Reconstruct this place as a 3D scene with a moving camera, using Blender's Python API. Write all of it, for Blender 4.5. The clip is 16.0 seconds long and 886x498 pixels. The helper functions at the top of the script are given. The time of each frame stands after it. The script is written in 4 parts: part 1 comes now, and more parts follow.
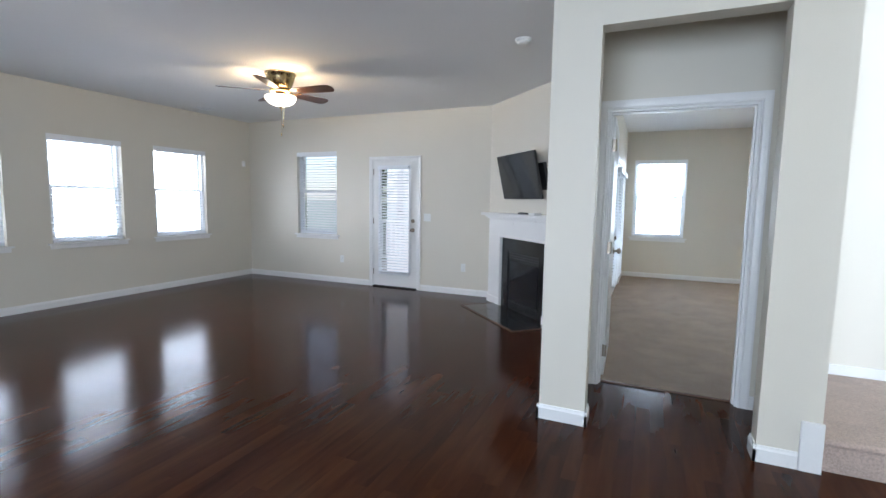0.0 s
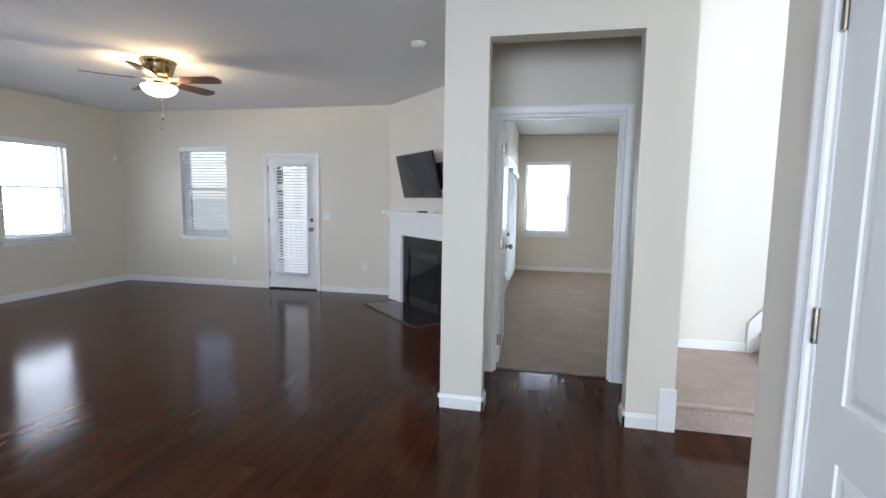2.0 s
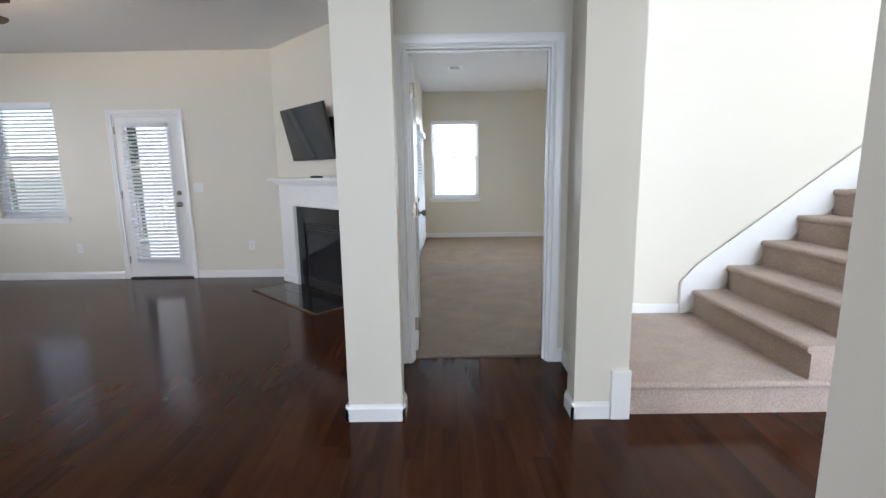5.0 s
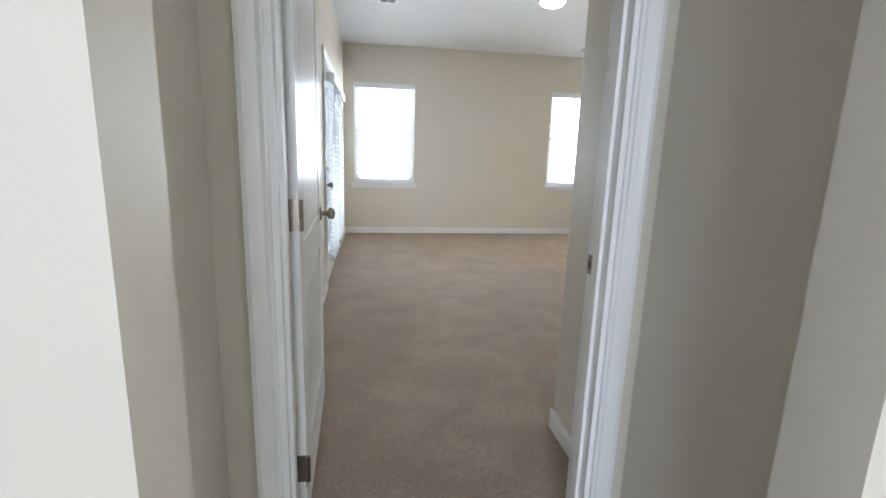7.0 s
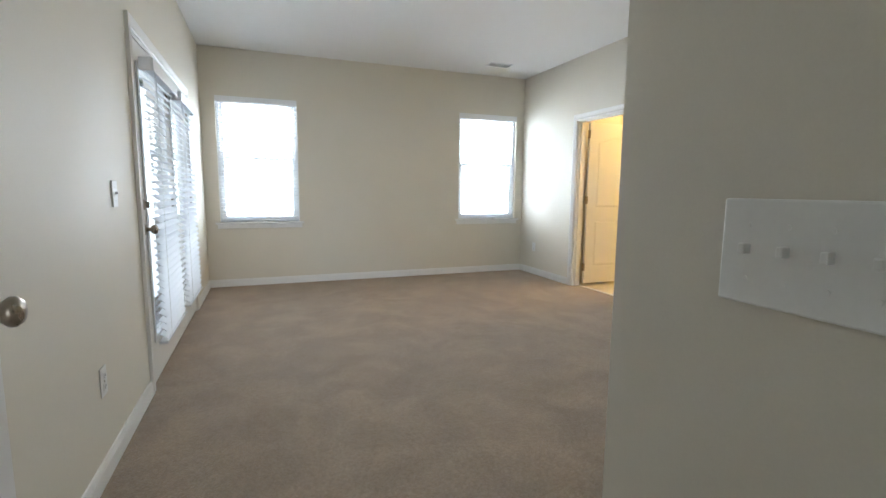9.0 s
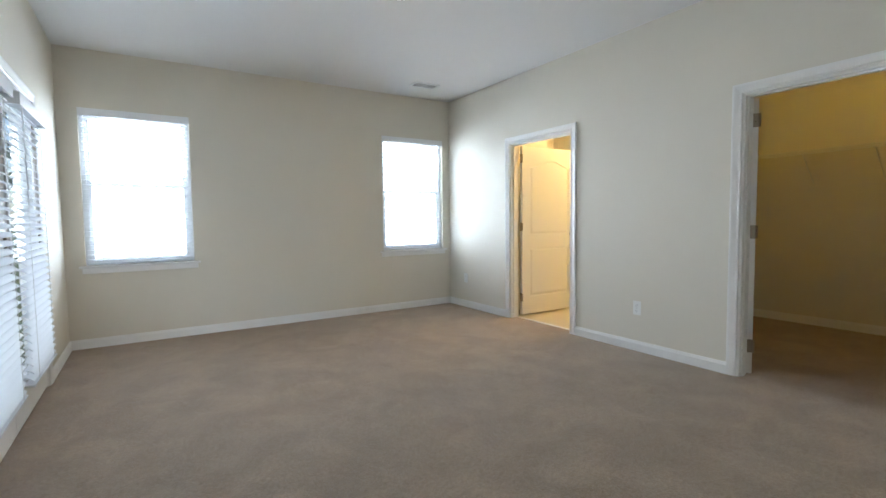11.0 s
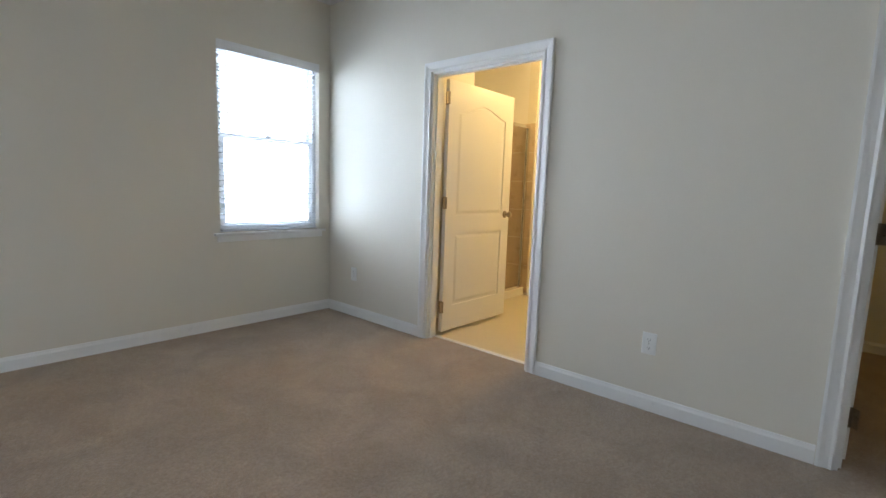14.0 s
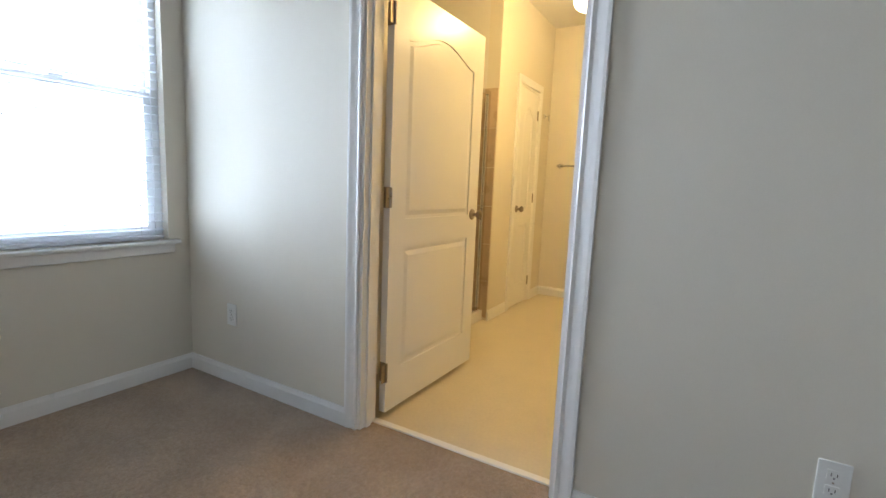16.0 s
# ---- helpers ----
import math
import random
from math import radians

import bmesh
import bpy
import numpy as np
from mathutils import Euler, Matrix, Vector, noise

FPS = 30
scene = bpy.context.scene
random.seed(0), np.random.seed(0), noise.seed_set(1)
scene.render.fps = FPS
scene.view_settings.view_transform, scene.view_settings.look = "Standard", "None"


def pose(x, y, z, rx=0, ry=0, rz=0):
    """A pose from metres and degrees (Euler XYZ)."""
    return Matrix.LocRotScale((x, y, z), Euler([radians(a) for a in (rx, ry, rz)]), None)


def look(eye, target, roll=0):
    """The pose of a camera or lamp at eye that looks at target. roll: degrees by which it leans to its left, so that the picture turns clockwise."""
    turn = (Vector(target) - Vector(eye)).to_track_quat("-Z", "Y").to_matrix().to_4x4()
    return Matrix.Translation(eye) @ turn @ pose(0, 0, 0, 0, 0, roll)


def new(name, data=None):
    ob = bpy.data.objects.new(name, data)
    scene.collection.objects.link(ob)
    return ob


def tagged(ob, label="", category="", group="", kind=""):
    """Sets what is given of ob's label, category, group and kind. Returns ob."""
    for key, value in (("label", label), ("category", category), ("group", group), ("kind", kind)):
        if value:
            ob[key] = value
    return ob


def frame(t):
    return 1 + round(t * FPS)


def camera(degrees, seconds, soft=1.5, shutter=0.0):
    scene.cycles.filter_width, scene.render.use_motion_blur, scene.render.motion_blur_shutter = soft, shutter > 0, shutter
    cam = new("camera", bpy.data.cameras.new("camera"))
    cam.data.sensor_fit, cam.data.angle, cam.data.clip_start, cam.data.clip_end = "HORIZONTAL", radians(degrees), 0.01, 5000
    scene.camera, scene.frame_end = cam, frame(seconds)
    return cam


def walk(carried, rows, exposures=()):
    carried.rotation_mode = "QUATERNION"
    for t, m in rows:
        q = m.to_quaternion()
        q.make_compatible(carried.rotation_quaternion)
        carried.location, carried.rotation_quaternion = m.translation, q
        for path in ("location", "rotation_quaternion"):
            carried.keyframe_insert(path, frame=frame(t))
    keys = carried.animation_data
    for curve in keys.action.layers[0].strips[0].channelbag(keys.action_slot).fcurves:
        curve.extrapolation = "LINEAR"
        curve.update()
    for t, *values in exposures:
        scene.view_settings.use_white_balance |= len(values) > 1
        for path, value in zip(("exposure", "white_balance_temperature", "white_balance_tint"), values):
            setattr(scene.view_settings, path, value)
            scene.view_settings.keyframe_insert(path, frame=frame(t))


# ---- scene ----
cam = camera(87.0, 16.0)
PATH = [
    (0, (0.314, -3.730, 1.377), (-0.488, -1.910, 1.174), 0.9),
    (0.5, (0.327, -3.727, 1.371), (-0.362, -1.860, 1.175), 1.1),
    (1, (0.338, -3.748, 1.378), (-0.248, -1.846, 1.184), 1.1),
    (1.5, (0.353, -3.772, 1.385), (-0.141, -1.844, 1.188), 1.0),
    (2, (0.356, -3.798, 1.383), (-0.051, -1.850, 1.179), 0.9),
    (2.5, (0.347, -3.818, 1.375), (0.024, -1.855, 1.161), 0.9),
    (3, (0.345, -3.820, 1.375), (0.092, -1.849, 1.144), 0.7),
    (3.5, (0.345, -3.801, 1.368), (0.151, -1.825, 1.121), 0.5),
    (4, (0.323, -3.714, 1.358), (0.189, -1.737, 1.088), 0.4),
    (4.2, (0.303, -3.649, 1.347), (0.196, -1.671, 1.067), 0.4),
    (6.4, (0.227, -1.805, 1.250), (0.414, 0.143, 0.839), 0.1),
    (6.5, (0.227, -1.729, 1.247), (0.440, 0.217, 0.838), 0.9),
    (7, (0.247, -1.287, 1.226), (0.554, 0.648, 0.826), 1.8),
    (7.5, (0.346, -0.916, 1.227), (0.739, 1.007, 0.840), 1.8),
    (8, (0.432, -0.636, 1.217), (0.919, 1.271, 0.862), 1.5),
    (8.5, (0.486, -0.347, 1.199), (1.078, 1.535, 0.888), 1.1),
    (9, (0.488, -0.110, 1.159), (1.198, 1.743, 0.909), 0.5),
    (9.5, (0.467, 0.078, 1.056), (1.287, 1.895, 0.887), -0.4),
    (10, (0.451, 0.225, 1.135), (1.373, 1.993, 0.988), -0.6),
    (12.5, (0.806, 1.213, 1.149), (2.069, 2.757, 1.002), -0.2),
    (13, (0.995, 1.553, 1.145), (2.342, 3.021, 0.969), 0.5),
    (13.5, (1.184, 1.896, 1.142), (2.613, 3.280, 0.931), 1.4),
    (14, (1.426, 2.222, 1.156), (2.923, 3.523, 0.903), 2.0),
    (14.5, (1.672, 2.559, 1.143), (3.240, 3.771, 0.869), 2.7),
    (15, (1.913, 2.854, 1.115), (3.538, 3.988, 0.842), 3.4),
    (15.5, (2.152, 3.128, 1.094), (3.837, 4.174, 0.835), 3.8),
    (16, (2.455, 3.305, 1.118), (4.168, 4.301, 0.848), 2.4),
]
EXPOSURES = [
    (0.0, 0.0, 6300, 12), (2.5, -0.06, 6550, 13), (4.2, -0.08, 6750, 14), (6.3, 0.12, 6550, 13), (7.0, 0.38, 6750, 13), (8.0, 0.18, 6950, 13),
    (9.0, 0.08, 6900, 12), (10.2, 0.12, 6600, 11), (12.3, -0.27, 6500, 12), (14.0, -0.36, 6400, 13), (16.0, -0.42, 6400, 14),
]
walk(cam, [(t, look(eye, target, roll)) for t, eye, target, roll in PATH], EXPOSURES)

# ---- world, sun, large lights ----
world = bpy.data.worlds.new("world")
scene.world = world
world.use_nodes = True
wn = world.node_tree.nodes
sky = wn.new("ShaderNodeTexSky")
sky.sky_type = "NISHITA"
sky.sun_disc = False
sky.sun_elevation = radians(52)
sky.sun_rotation = radians(150)
wn["Background"].inputs["Strength"].default_value = 0.15
world.node_tree.links.new(sky.outputs[0], wn["Background"].inputs["Color"])
sun = new("sun", bpy.data.lights.new("sun", "SUN"))
sun.data.energy, sun.data.angle, sun.data.color = 3.0, radians(0.5), (1, 0.95, 0.88)
sun.matrix_world = look((3, -6, 10), (0, 0, 0))


def window_light(x, y, z, w, h, yaw, watts, color=(0.86, 0.905, 1.0)):
    """Sky light in a window's opening; yaw turns its face from +y."""
    d = bpy.data.lights.new("sky_light", "AREA")
    d.shape, d.size, d.size_y, d.energy, d.color = "RECTANGLE", w, h, watts, color
    ob = new("sky_light", d)
    ob.matrix_world = pose(x, y, z, 90, 0, yaw)
    return ob


WEST, EAST, NORTH = -6.337, -0.28, 2.655
CEIL, BCEIL = 2.72, 2.72
BW, BE, BN, BS = -0.14, 3.995, 5.862, 0.555
JOG = 1.075
WEST_WINDOWS = [(-1.77, -0.90), (-0.46, 0.41), (0.865, 1.735)]
NORTH_WINDOWS = [(0.010, 0.895), (2.998, 3.880)]
for a, b in WEST_WINDOWS:
    window_light(WEST - 0.22, (a + b) / 2, 1.46, b - a + 0.1, 1.4, 90 + 180, 44, (0.80, 0.875, 1.0))
for (a, b), watts in zip(NORTH_WINDOWS, (78, 100)):
    window_light((a + b) / 2, BN + 0.24, 1.48, b - a + 0.1, 1.46, 180, watts, (0.72, 0.855, 1.0))
window_light(BW - 0.30, 3.815, 1.1, 1.9, 1.8, 90 + 180, 20, (0.72, 0.855, 1.0))
window_light(-4.84, NORTH + 0.35, 1.5, 1.0, 1.5, 180, 3)
window_light(-3.33, NORTH + 0.35, 1.1, 0.7, 1.8, 180, 5)
# the front of the house, behind the walker
window_light(-0.4, -6.95, 1.5, 2.4, 1.7, 0, 225, (0.68, 0.82, 1.0))
window_light(3.9, -6.95, 2.6, 2.6, 3.8, 0, 620, (0.68, 0.82, 1.0))

# ---- materials ----


def mat(name, color, rough=0.6, metal=0.0, var=0.06, scale=3.0, fine=120.0, bump=0.03, dist=0.002, emit=0.0, spec=0.5, vec=(1, 1, 1)):
    m = bpy.data.materials.new(name)
    m.use_nodes = True
    nt = m.node_tree
    n, l = nt.nodes, nt.links
    b = n["Principled BSDF"]
    b.inputs["Roughness"].default_value = rough
    b.inputs["Metallic"].default_value = metal
    b.inputs["Specular IOR Level"].default_value = spec
    tc = n.new("ShaderNodeTexCoord")
    mp = n.new("ShaderNodeMapping")
    mp.inputs["Scale"].default_value = vec
    l.new(tc.outputs["Object"], mp.inputs["Vector"])
    big, small = n.new("ShaderNodeTexNoise"), n.new("ShaderNodeTexNoise")
    big.inputs["Scale"].default_value, small.inputs["Scale"].default_value = scale, fine
    big.inputs["Detail"].default_value = 4
    for t in (big, small):
        l.new(mp.outputs[0], t.inputs["Vector"])
    add = n.new("ShaderNodeMath")
    add.operation = "ADD"
    l.new(big.outputs["Fac"], add.inputs[0])
    l.new(small.outputs["Fac"], add.inputs[1])
    ramp = n.new("ShaderNodeMapRange")
    ramp.inputs["From Min"].default_value, ramp.inputs["From Max"].default_value = 0.6, 1.4
    ramp.inputs["To Min"].default_value, ramp.inputs["To Max"].default_value = 1 - var, 1 + var
    l.new(add.outputs[0], ramp.inputs["Value"])
    mix = n.new("ShaderNodeVectorMath")
    mix.operation = "SCALE"
    mix.inputs[0].default_value = color
    l.new(ramp.outputs[0], mix.inputs["Scale"])
    l.new(mix.outputs[0], b.inputs["Base Color"])
    rr = n.new("ShaderNodeMapRange")
    rr.inputs["From Min"].default_value, rr.inputs["From Max"].default_value = 0.3, 0.7
    rr.inputs["To Min"].default_value, rr.inputs["To Max"].default_value = rough * 0.85, min(1, rough * 1.15)
    l.new(big.outputs["Fac"], rr.inputs["Value"])
    if var > 0.005:
        l.new(rr.outputs[0], b.inputs["Roughness"])
    if bump:
        bp = n.new("ShaderNodeBump")
        bp.inputs["Strength"].default_value, bp.inputs["Distance"].default_value = bump, dist
        l.new(small.outputs["Fac"], bp.inputs["Height"])
        l.new(bp.outputs[0], b.inputs["Normal"])
    if emit:
        b.inputs["Emission Color"].default_value = (*color, 1)
        b.inputs["Emission Strength"].default_value = emit
    return m


PAINT = mat("cream_wall_paint", (0.71, 0.662, 0.567), 0.55, var=0.025, scale=1.2, fine=260, bump=0.12, dist=0.0015)
WHITEWALL = mat("white_wall_paint", (0.74, 0.71, 0.66), 0.6, var=0.02, scale=1.2, fine=260, bump=0.12, dist=0.0015)
CEILING = mat("ceiling_paint", (0.79, 0.785, 0.77), 0.9, var=0.02, scale=1.0, fine=180, bump=0.2, dist=0.002)
TRIM = mat("white_trim_paint", (0.82, 0.81, 0.79), 0.32, var=0.02, scale=6, fine=90, bump=0.03, dist=0.001)
DOORPAINT = mat("white_door_paint", (0.80, 0.79, 0.765), 0.30, var=0.004, scale=1, fine=8, bump=0)
VINYL = mat("white_vinyl", (0.83, 0.84, 0.85), 0.35, var=0.02)
PLASTIC = mat("white_plastic", (0.80, 0.80, 0.77), 0.35, var=0.02)
# near-black colour; in vents, outlets and the strike plate it stands for shade
DARKSLOT = mat("dark_slot", (0.05, 0.05, 0.05), 0.6)
NICKEL = mat("satin_nickel", (0.33, 0.285, 0.23), 0.3, 1.0, var=0.12, scale=20)
BRASS = mat("antique_brass", (0.55, 0.42, 0.22), 0.25, 1.0, var=0.15, scale=18)
CHROME = mat("chrome", (0.75, 0.75, 0.75), 0.12, 1.0, var=0.05)
BLACKTILE = mat("black_granite_tile", (0.014, 0.014, 0.015), 0.12, var=0.5, scale=60, fine=300, bump=0.0)
BLACKMETAL = mat("black_fireplace_metal", (0.012, 0.012, 0.012), 0.45, var=0.3, scale=14)
SCREEN = mat("black_screen_glass", (0.012, 0.013, 0.016), 0.08, var=0.1, bump=0)
BLACKPLASTIC = mat("black_plastic", (0.02, 0.02, 0.02), 0.35, var=0.2)
BLADE = mat("walnut_blade", (0.075, 0.03, 0.016), 0.35, var=0.35, scale=5, fine=40, vec=(1, 8, 8))
SHOWERTILE = mat("tan_shower_tile", (0.52, 0.40, 0.28), 0.3, var=0.12, scale=8)
SHOWERPAN = mat("white_shower_pan", (0.8, 0.78, 0.74), 0.25, var=0.03)
VINYLFLOOR = mat("cream_vinyl_floor", (0.62, 0.55, 0.42), 0.35, var=0.06, scale=6, fine=70, bump=0.08)
DECK = mat("grey_deck_boards", (0.38, 0.36, 0.33), 0.8, var=0.2, scale=3, fine=40)
GRASS = mat("grass", (0.07, 0.11, 0.035), 0.9, var=0.4, scale=0.6, fine=30)
LEAF = mat("leaves", (0.06, 0.10, 0.035), 0.7, var=0.4, scale=2, fine=20)
BARK = mat("bark", (0.16, 0.12, 0.09), 0.9, var=0.3, scale=8)
FAB = mat("far_woods", (0.10, 0.13, 0.07), 0.9, var=0.5, scale=0.2, fine=2)
WIRE = mat("white_coated_wire", (0.72, 0.72, 0.68), 0.4, var=0.03)
GOLDTRIM = mat("oak_edge_strip", (0.085, 0.04, 0.018), 0.5, var=0.2, scale=12)


def carpet_material(name, color):
    m = mat(name, color, 0.95, var=0.10, scale=2.2, fine=420, bump=0.9, dist=0.006, spec=0.1)
    nt = m.node_tree
    n, l = nt.nodes, nt.links
    b = n["Principled BSDF"]
    src = b.inputs["Base Color"].links[0].from_socket
    tc = n.new("ShaderNodeTexCoord")
    a, c = n.new("ShaderNodeTexNoise"), n.new("ShaderNodeTexNoise")
    a.inputs["Scale"].default_value, a.inputs["Detail"].default_value, a.inputs["Distortion"].default_value = 3.4, 6, 0.7
    c.inputs["Scale"].default_value, c.inputs["Detail"].default_value = 95, 3
    for t in (a, c):
        l.new(tc.outputs["Object"], t.inputs["Vector"])
    ra = n.new("ShaderNodeMapRange")
    ra.inputs["From Min"].default_value, ra.inputs["From Max"].default_value = 0.38, 0.66
    ra.inputs["To Min"].default_value, ra.inputs["To Max"].default_value = 0.91, 1.10
    l.new(a.outputs["Fac"], ra.inputs["Value"])
    rc = n.new("ShaderNodeMapRange")
    rc.inputs["From Min"].default_value, rc.inputs["From Max"].default_value = 0.3, 0.7
    rc.inputs["To Min"].default_value, rc.inputs["To Max"].default_value = 0.82, 1.18
    l.new(c.outputs["Fac"], rc.inputs["Value"])
    mu = n.new("ShaderNodeMath")
    mu.operation = "MULTIPLY"
    l.new(ra.outputs[0], mu.inputs[0])
    l.new(rc.outputs[0], mu.inputs[1])
    sc = n.new("ShaderNodeVectorMath")
    sc.operation = "SCALE"
    l.new(src, sc.inputs[0])
    l.new(mu.outputs[0], sc.inputs["Scale"])
    l.new(sc.outputs[0], b.inputs["Base Color"])
    b.inputs["Sheen Weight"].default_value = 0.25
    return m


CARPET = carpet_material("tan_carpet", (0.365, 0.270, 0.195))
STAIRCARPET = carpet_material("stair_carpet", (0.52, 0.40, 0.335))


def plank_material(name, per_object):
    m = bpy.data.materials.new(name)
    m.use_nodes = True
    n, l = m.node_tree.nodes, m.node_tree.links
    b = n["Principled BSDF"]
    b.inputs["Specular IOR Level"].default_value = 0.11
    if per_object:
        rnd = n.new("ShaderNodeObjectInfo").outputs["Random"]
    else:
        rnd = n.new("ShaderNodeNewGeometry").outputs["Random Per Island"]
    geo = n.new("ShaderNodeNewGeometry")
    off = n.new("ShaderNodeVectorMath")
    off.operation = "MULTIPLY_ADD"
    comb = n.new("ShaderNodeCombineXYZ")
    l.new(rnd, comb.inputs[0])
    l.new(rnd, comb.inputs[1])
    off.inputs[1].default_value = (37, 91, 0)
    l.new(comb.outputs[0], off.inputs[0])
    l.new(geo.outputs["Position"], off.inputs[2])
    mp = n.new("ShaderNodeMapping")
    mp.inputs["Scale"].default_value = (7, 0.8, 1)
    l.new(off.outputs[0], mp.inputs["Vector"])
    g = n.new("ShaderNodeTexNoise")
    g.inputs["Scale"].default_value, g.inputs["Detail"].default_value, g.inputs["Distortion"].default_value = 2.0, 4, 0.6
    l.new(mp.outputs[0], g.inputs["Vector"])
    ramp = n.new("ShaderNodeValToRGB")
    ramp.color_ramp.elements[0].position, ramp.color_ramp.elements[1].position = 0.3, 0.75
    ramp.color_ramp.elements[0].color = (0.038, 0.0118, 0.0055, 1)
    ramp.color_ramp.elements[1].color = (0.068, 0.021, 0.0095, 1)
    l.new(g.outputs["Fac"], ramp.inputs[0])
    v = n.new("ShaderNodeMapRange")
    v.inputs["To Min"].default_value, v.inputs["To Max"].default_value = 0.76, 1.28
    l.new(rnd, v.inputs["Value"])
    sc = n.new("ShaderNodeVectorMath")
    sc.operation = "SCALE"
    l.new(ramp.outputs[0], sc.inputs[0])
    l.new(v.outputs[0], sc.inputs["Scale"])
    l.new(sc.outputs[0], b.inputs["Base Color"])
    st = n.new("ShaderNodeTexNoise")
    st.inputs["Scale"].default_value, st.inputs["Detail"].default_value = 1.6, 5
    l.new(geo.outputs["Position"], st.inputs["Vector"])
    r = n.new("ShaderNodeMapRange")
    r.inputs["From Min"].default_value, r.inputs["From Max"].default_value = 0.3, 0.7
    r.inputs["To Min"].default_value, r.inputs["To Max"].default_value = 0.11, 0.18
    l.new(st.outputs["Fac"], r.inputs["Value"])
    l.new(r.outputs[0], b.inputs["Roughness"])
    bp = n.new("ShaderNodeBump")
    bp.inputs["Strength"].default_value, bp.inputs["Distance"].default_value = 0.0, 0.001
    l.new(g.outputs["Fac"], bp.inputs["Height"])
    l.new(bp.outputs[0], b.inputs["Normal"])
    return m


PLANK = plank_material("dark_hardwood_board", True)
PLANKS = plank_material("dark_hardwood", False)

GLASS = bpy.data.materials.new("window_glass")
GLASS.use_nodes = True
gb = GLASS.node_tree.nodes["Principled BSDF"]
gb.inputs["Transmission Weight"].default_value, gb.inputs["Roughness"].default_value, gb.inputs["IOR"].default_value = 1.0, 0.0, 1.1
gb.inputs["Base Color"].default_value = (0.97, 0.99, 1, 1)


def translucent_material(name, color, share):
    m = mat(name, color, 0.45, var=0.02)
    n, l = m.node_tree.nodes, m.node_tree.links
    tr = n.new("ShaderNodeBsdfTranslucent")
    tr.inputs["Color"].default_value = (*color, 1)
    mx = n.new("ShaderNodeMixShader")
    mx.inputs[0].default_value = share
    l.new(n["Principled BSDF"].outputs[0], mx.inputs[1])
    l.new(tr.outputs[0], mx.inputs[2])
    l.new(mx.outputs[0], n["Material Output"].inputs["Surface"])
    return m


SLAT = translucent_material("white_blind_slat", (0.84, 0.86, 0.88), 0.5)
LAMPGLASS = mat("lit_frosted_glass", (1.0, 0.86, 0.66), 0.4, var=0.02, emit=8.0, bump=0)
BATHGLASS = mat("lit_bath_globe", (1.0, 0.83, 0.5), 0.4, var=0.02, emit=9.0, bump=0)

# ---- mesh helpers ----


def box(bm, x0, y0, z0, x1, y1, z1, bevel=0.0):
    vs = [bm.verts.new((x, y, z)) for z in (z0, z1) for y in (y0, y1) for x in (x0, x1)]
    fs = [bm.faces.new([vs[i] for i in f]) for f in ((0, 2, 3, 1), (4, 5, 7, 6), (0, 1, 5, 4), (2, 6, 7, 3), (0, 4, 6, 2), (1, 3, 7, 5))]
    if bevel:
        es = {e for f in fs for e in f.edges}
        bmesh.ops.bevel(bm, geom=list(es), offset=bevel, segments=2, affect="EDGES", profile=0.5)
    return bm


def boxes(*args, bevel=0.0):
    bm = bmesh.new()
    for a in args:
        box(bm, *a, bevel=bevel)
    return bm


def lathe(profile, steps=24, axis="Z", bm=None, at=(0, 0, 0)):
    """Turned shape from (radius, height) pairs."""
    bm = bm or bmesh.new()
    rings = []
    for r, h in profile:
        ring = []
        for i in range(steps):
            a = 2 * math.pi * i / steps
            c, s = r * math.cos(a), r * math.sin(a)
            p = (c, s, h) if axis == "Z" else ((h, c, s) if axis == "X" else (c, h, s))
            ring.append(bm.verts.new((p[0] + at[0], p[1] + at[1], p[2] + at[2])))
        rings.append(ring)
    for a, b in zip(rings, rings[1:]):
        for i in range(steps):
            j = (i + 1) % steps
            bm.faces.new((a[i], a[j], b[j], b[i]))
    for ring in (rings[0], rings[-1]):
        bm.faces.new(ring)
    bmesh.ops.recalc_face_normals(bm, faces=bm.faces)
    return bm


def rod(bm, a, b, r, steps=8):
    a, b = Vector(a), Vector(b)
    q = (b - a).to_track_quat("Z", "Y").to_matrix()
    rings = []
    for p in (a, b):
        rings.append([bm.verts.new(p + q @ Vector((r * math.cos(6.28319 * i / steps), r * math.sin(6.28319 * i / steps), 0))) for i in range(steps)])
    for i in range(steps):
        j = (i + 1) % steps
        bm.faces.new((rings[0][i], rings[0][j], rings[1][j], rings[1][i]))
    bm.faces.new(rings[0][::-1])
    bm.faces.new(rings[1])
    return bm


def prism(bm, outline, y0, y1, inset=0.0):
    """Outline in (x, z), from depth y0 to y1; the y1 face shrinks by inset towards the middle."""
    cx = sum(p[0] for p in outline) / len(outline)
    cz = sum(p[1] for p in outline) / len(outline)
    hx = max(abs(p[0] - cx) for p in outline)
    hz = max(abs(p[1] - cz) for p in outline)
    a = [bm.verts.new((x, y0, z)) for x, z in outline]
    b = [bm.verts.new((cx + (x - cx) * (1 - inset / hx), y1, cz + (z - cz) * (1 - inset / hz))) for x, z in outline]
    k = len(outline)
    for i in range(k):
        j = (i + 1) % k
        bm.faces.new((a[i], a[j], b[j], b[i]))
    bm.faces.new(a)
    bm.faces.new(b)
    return bm


def mesh_of(name, bm, material, smooth=False):
    bmesh.ops.recalc_face_normals(bm, faces=bm.faces)
    me = bpy.data.meshes.new(name)
    bm.to_mesh(me)
    bm.free()
    me.materials.append(material)
    if smooth:
        for p in me.polygons:
            p.use_smooth = True
    return me


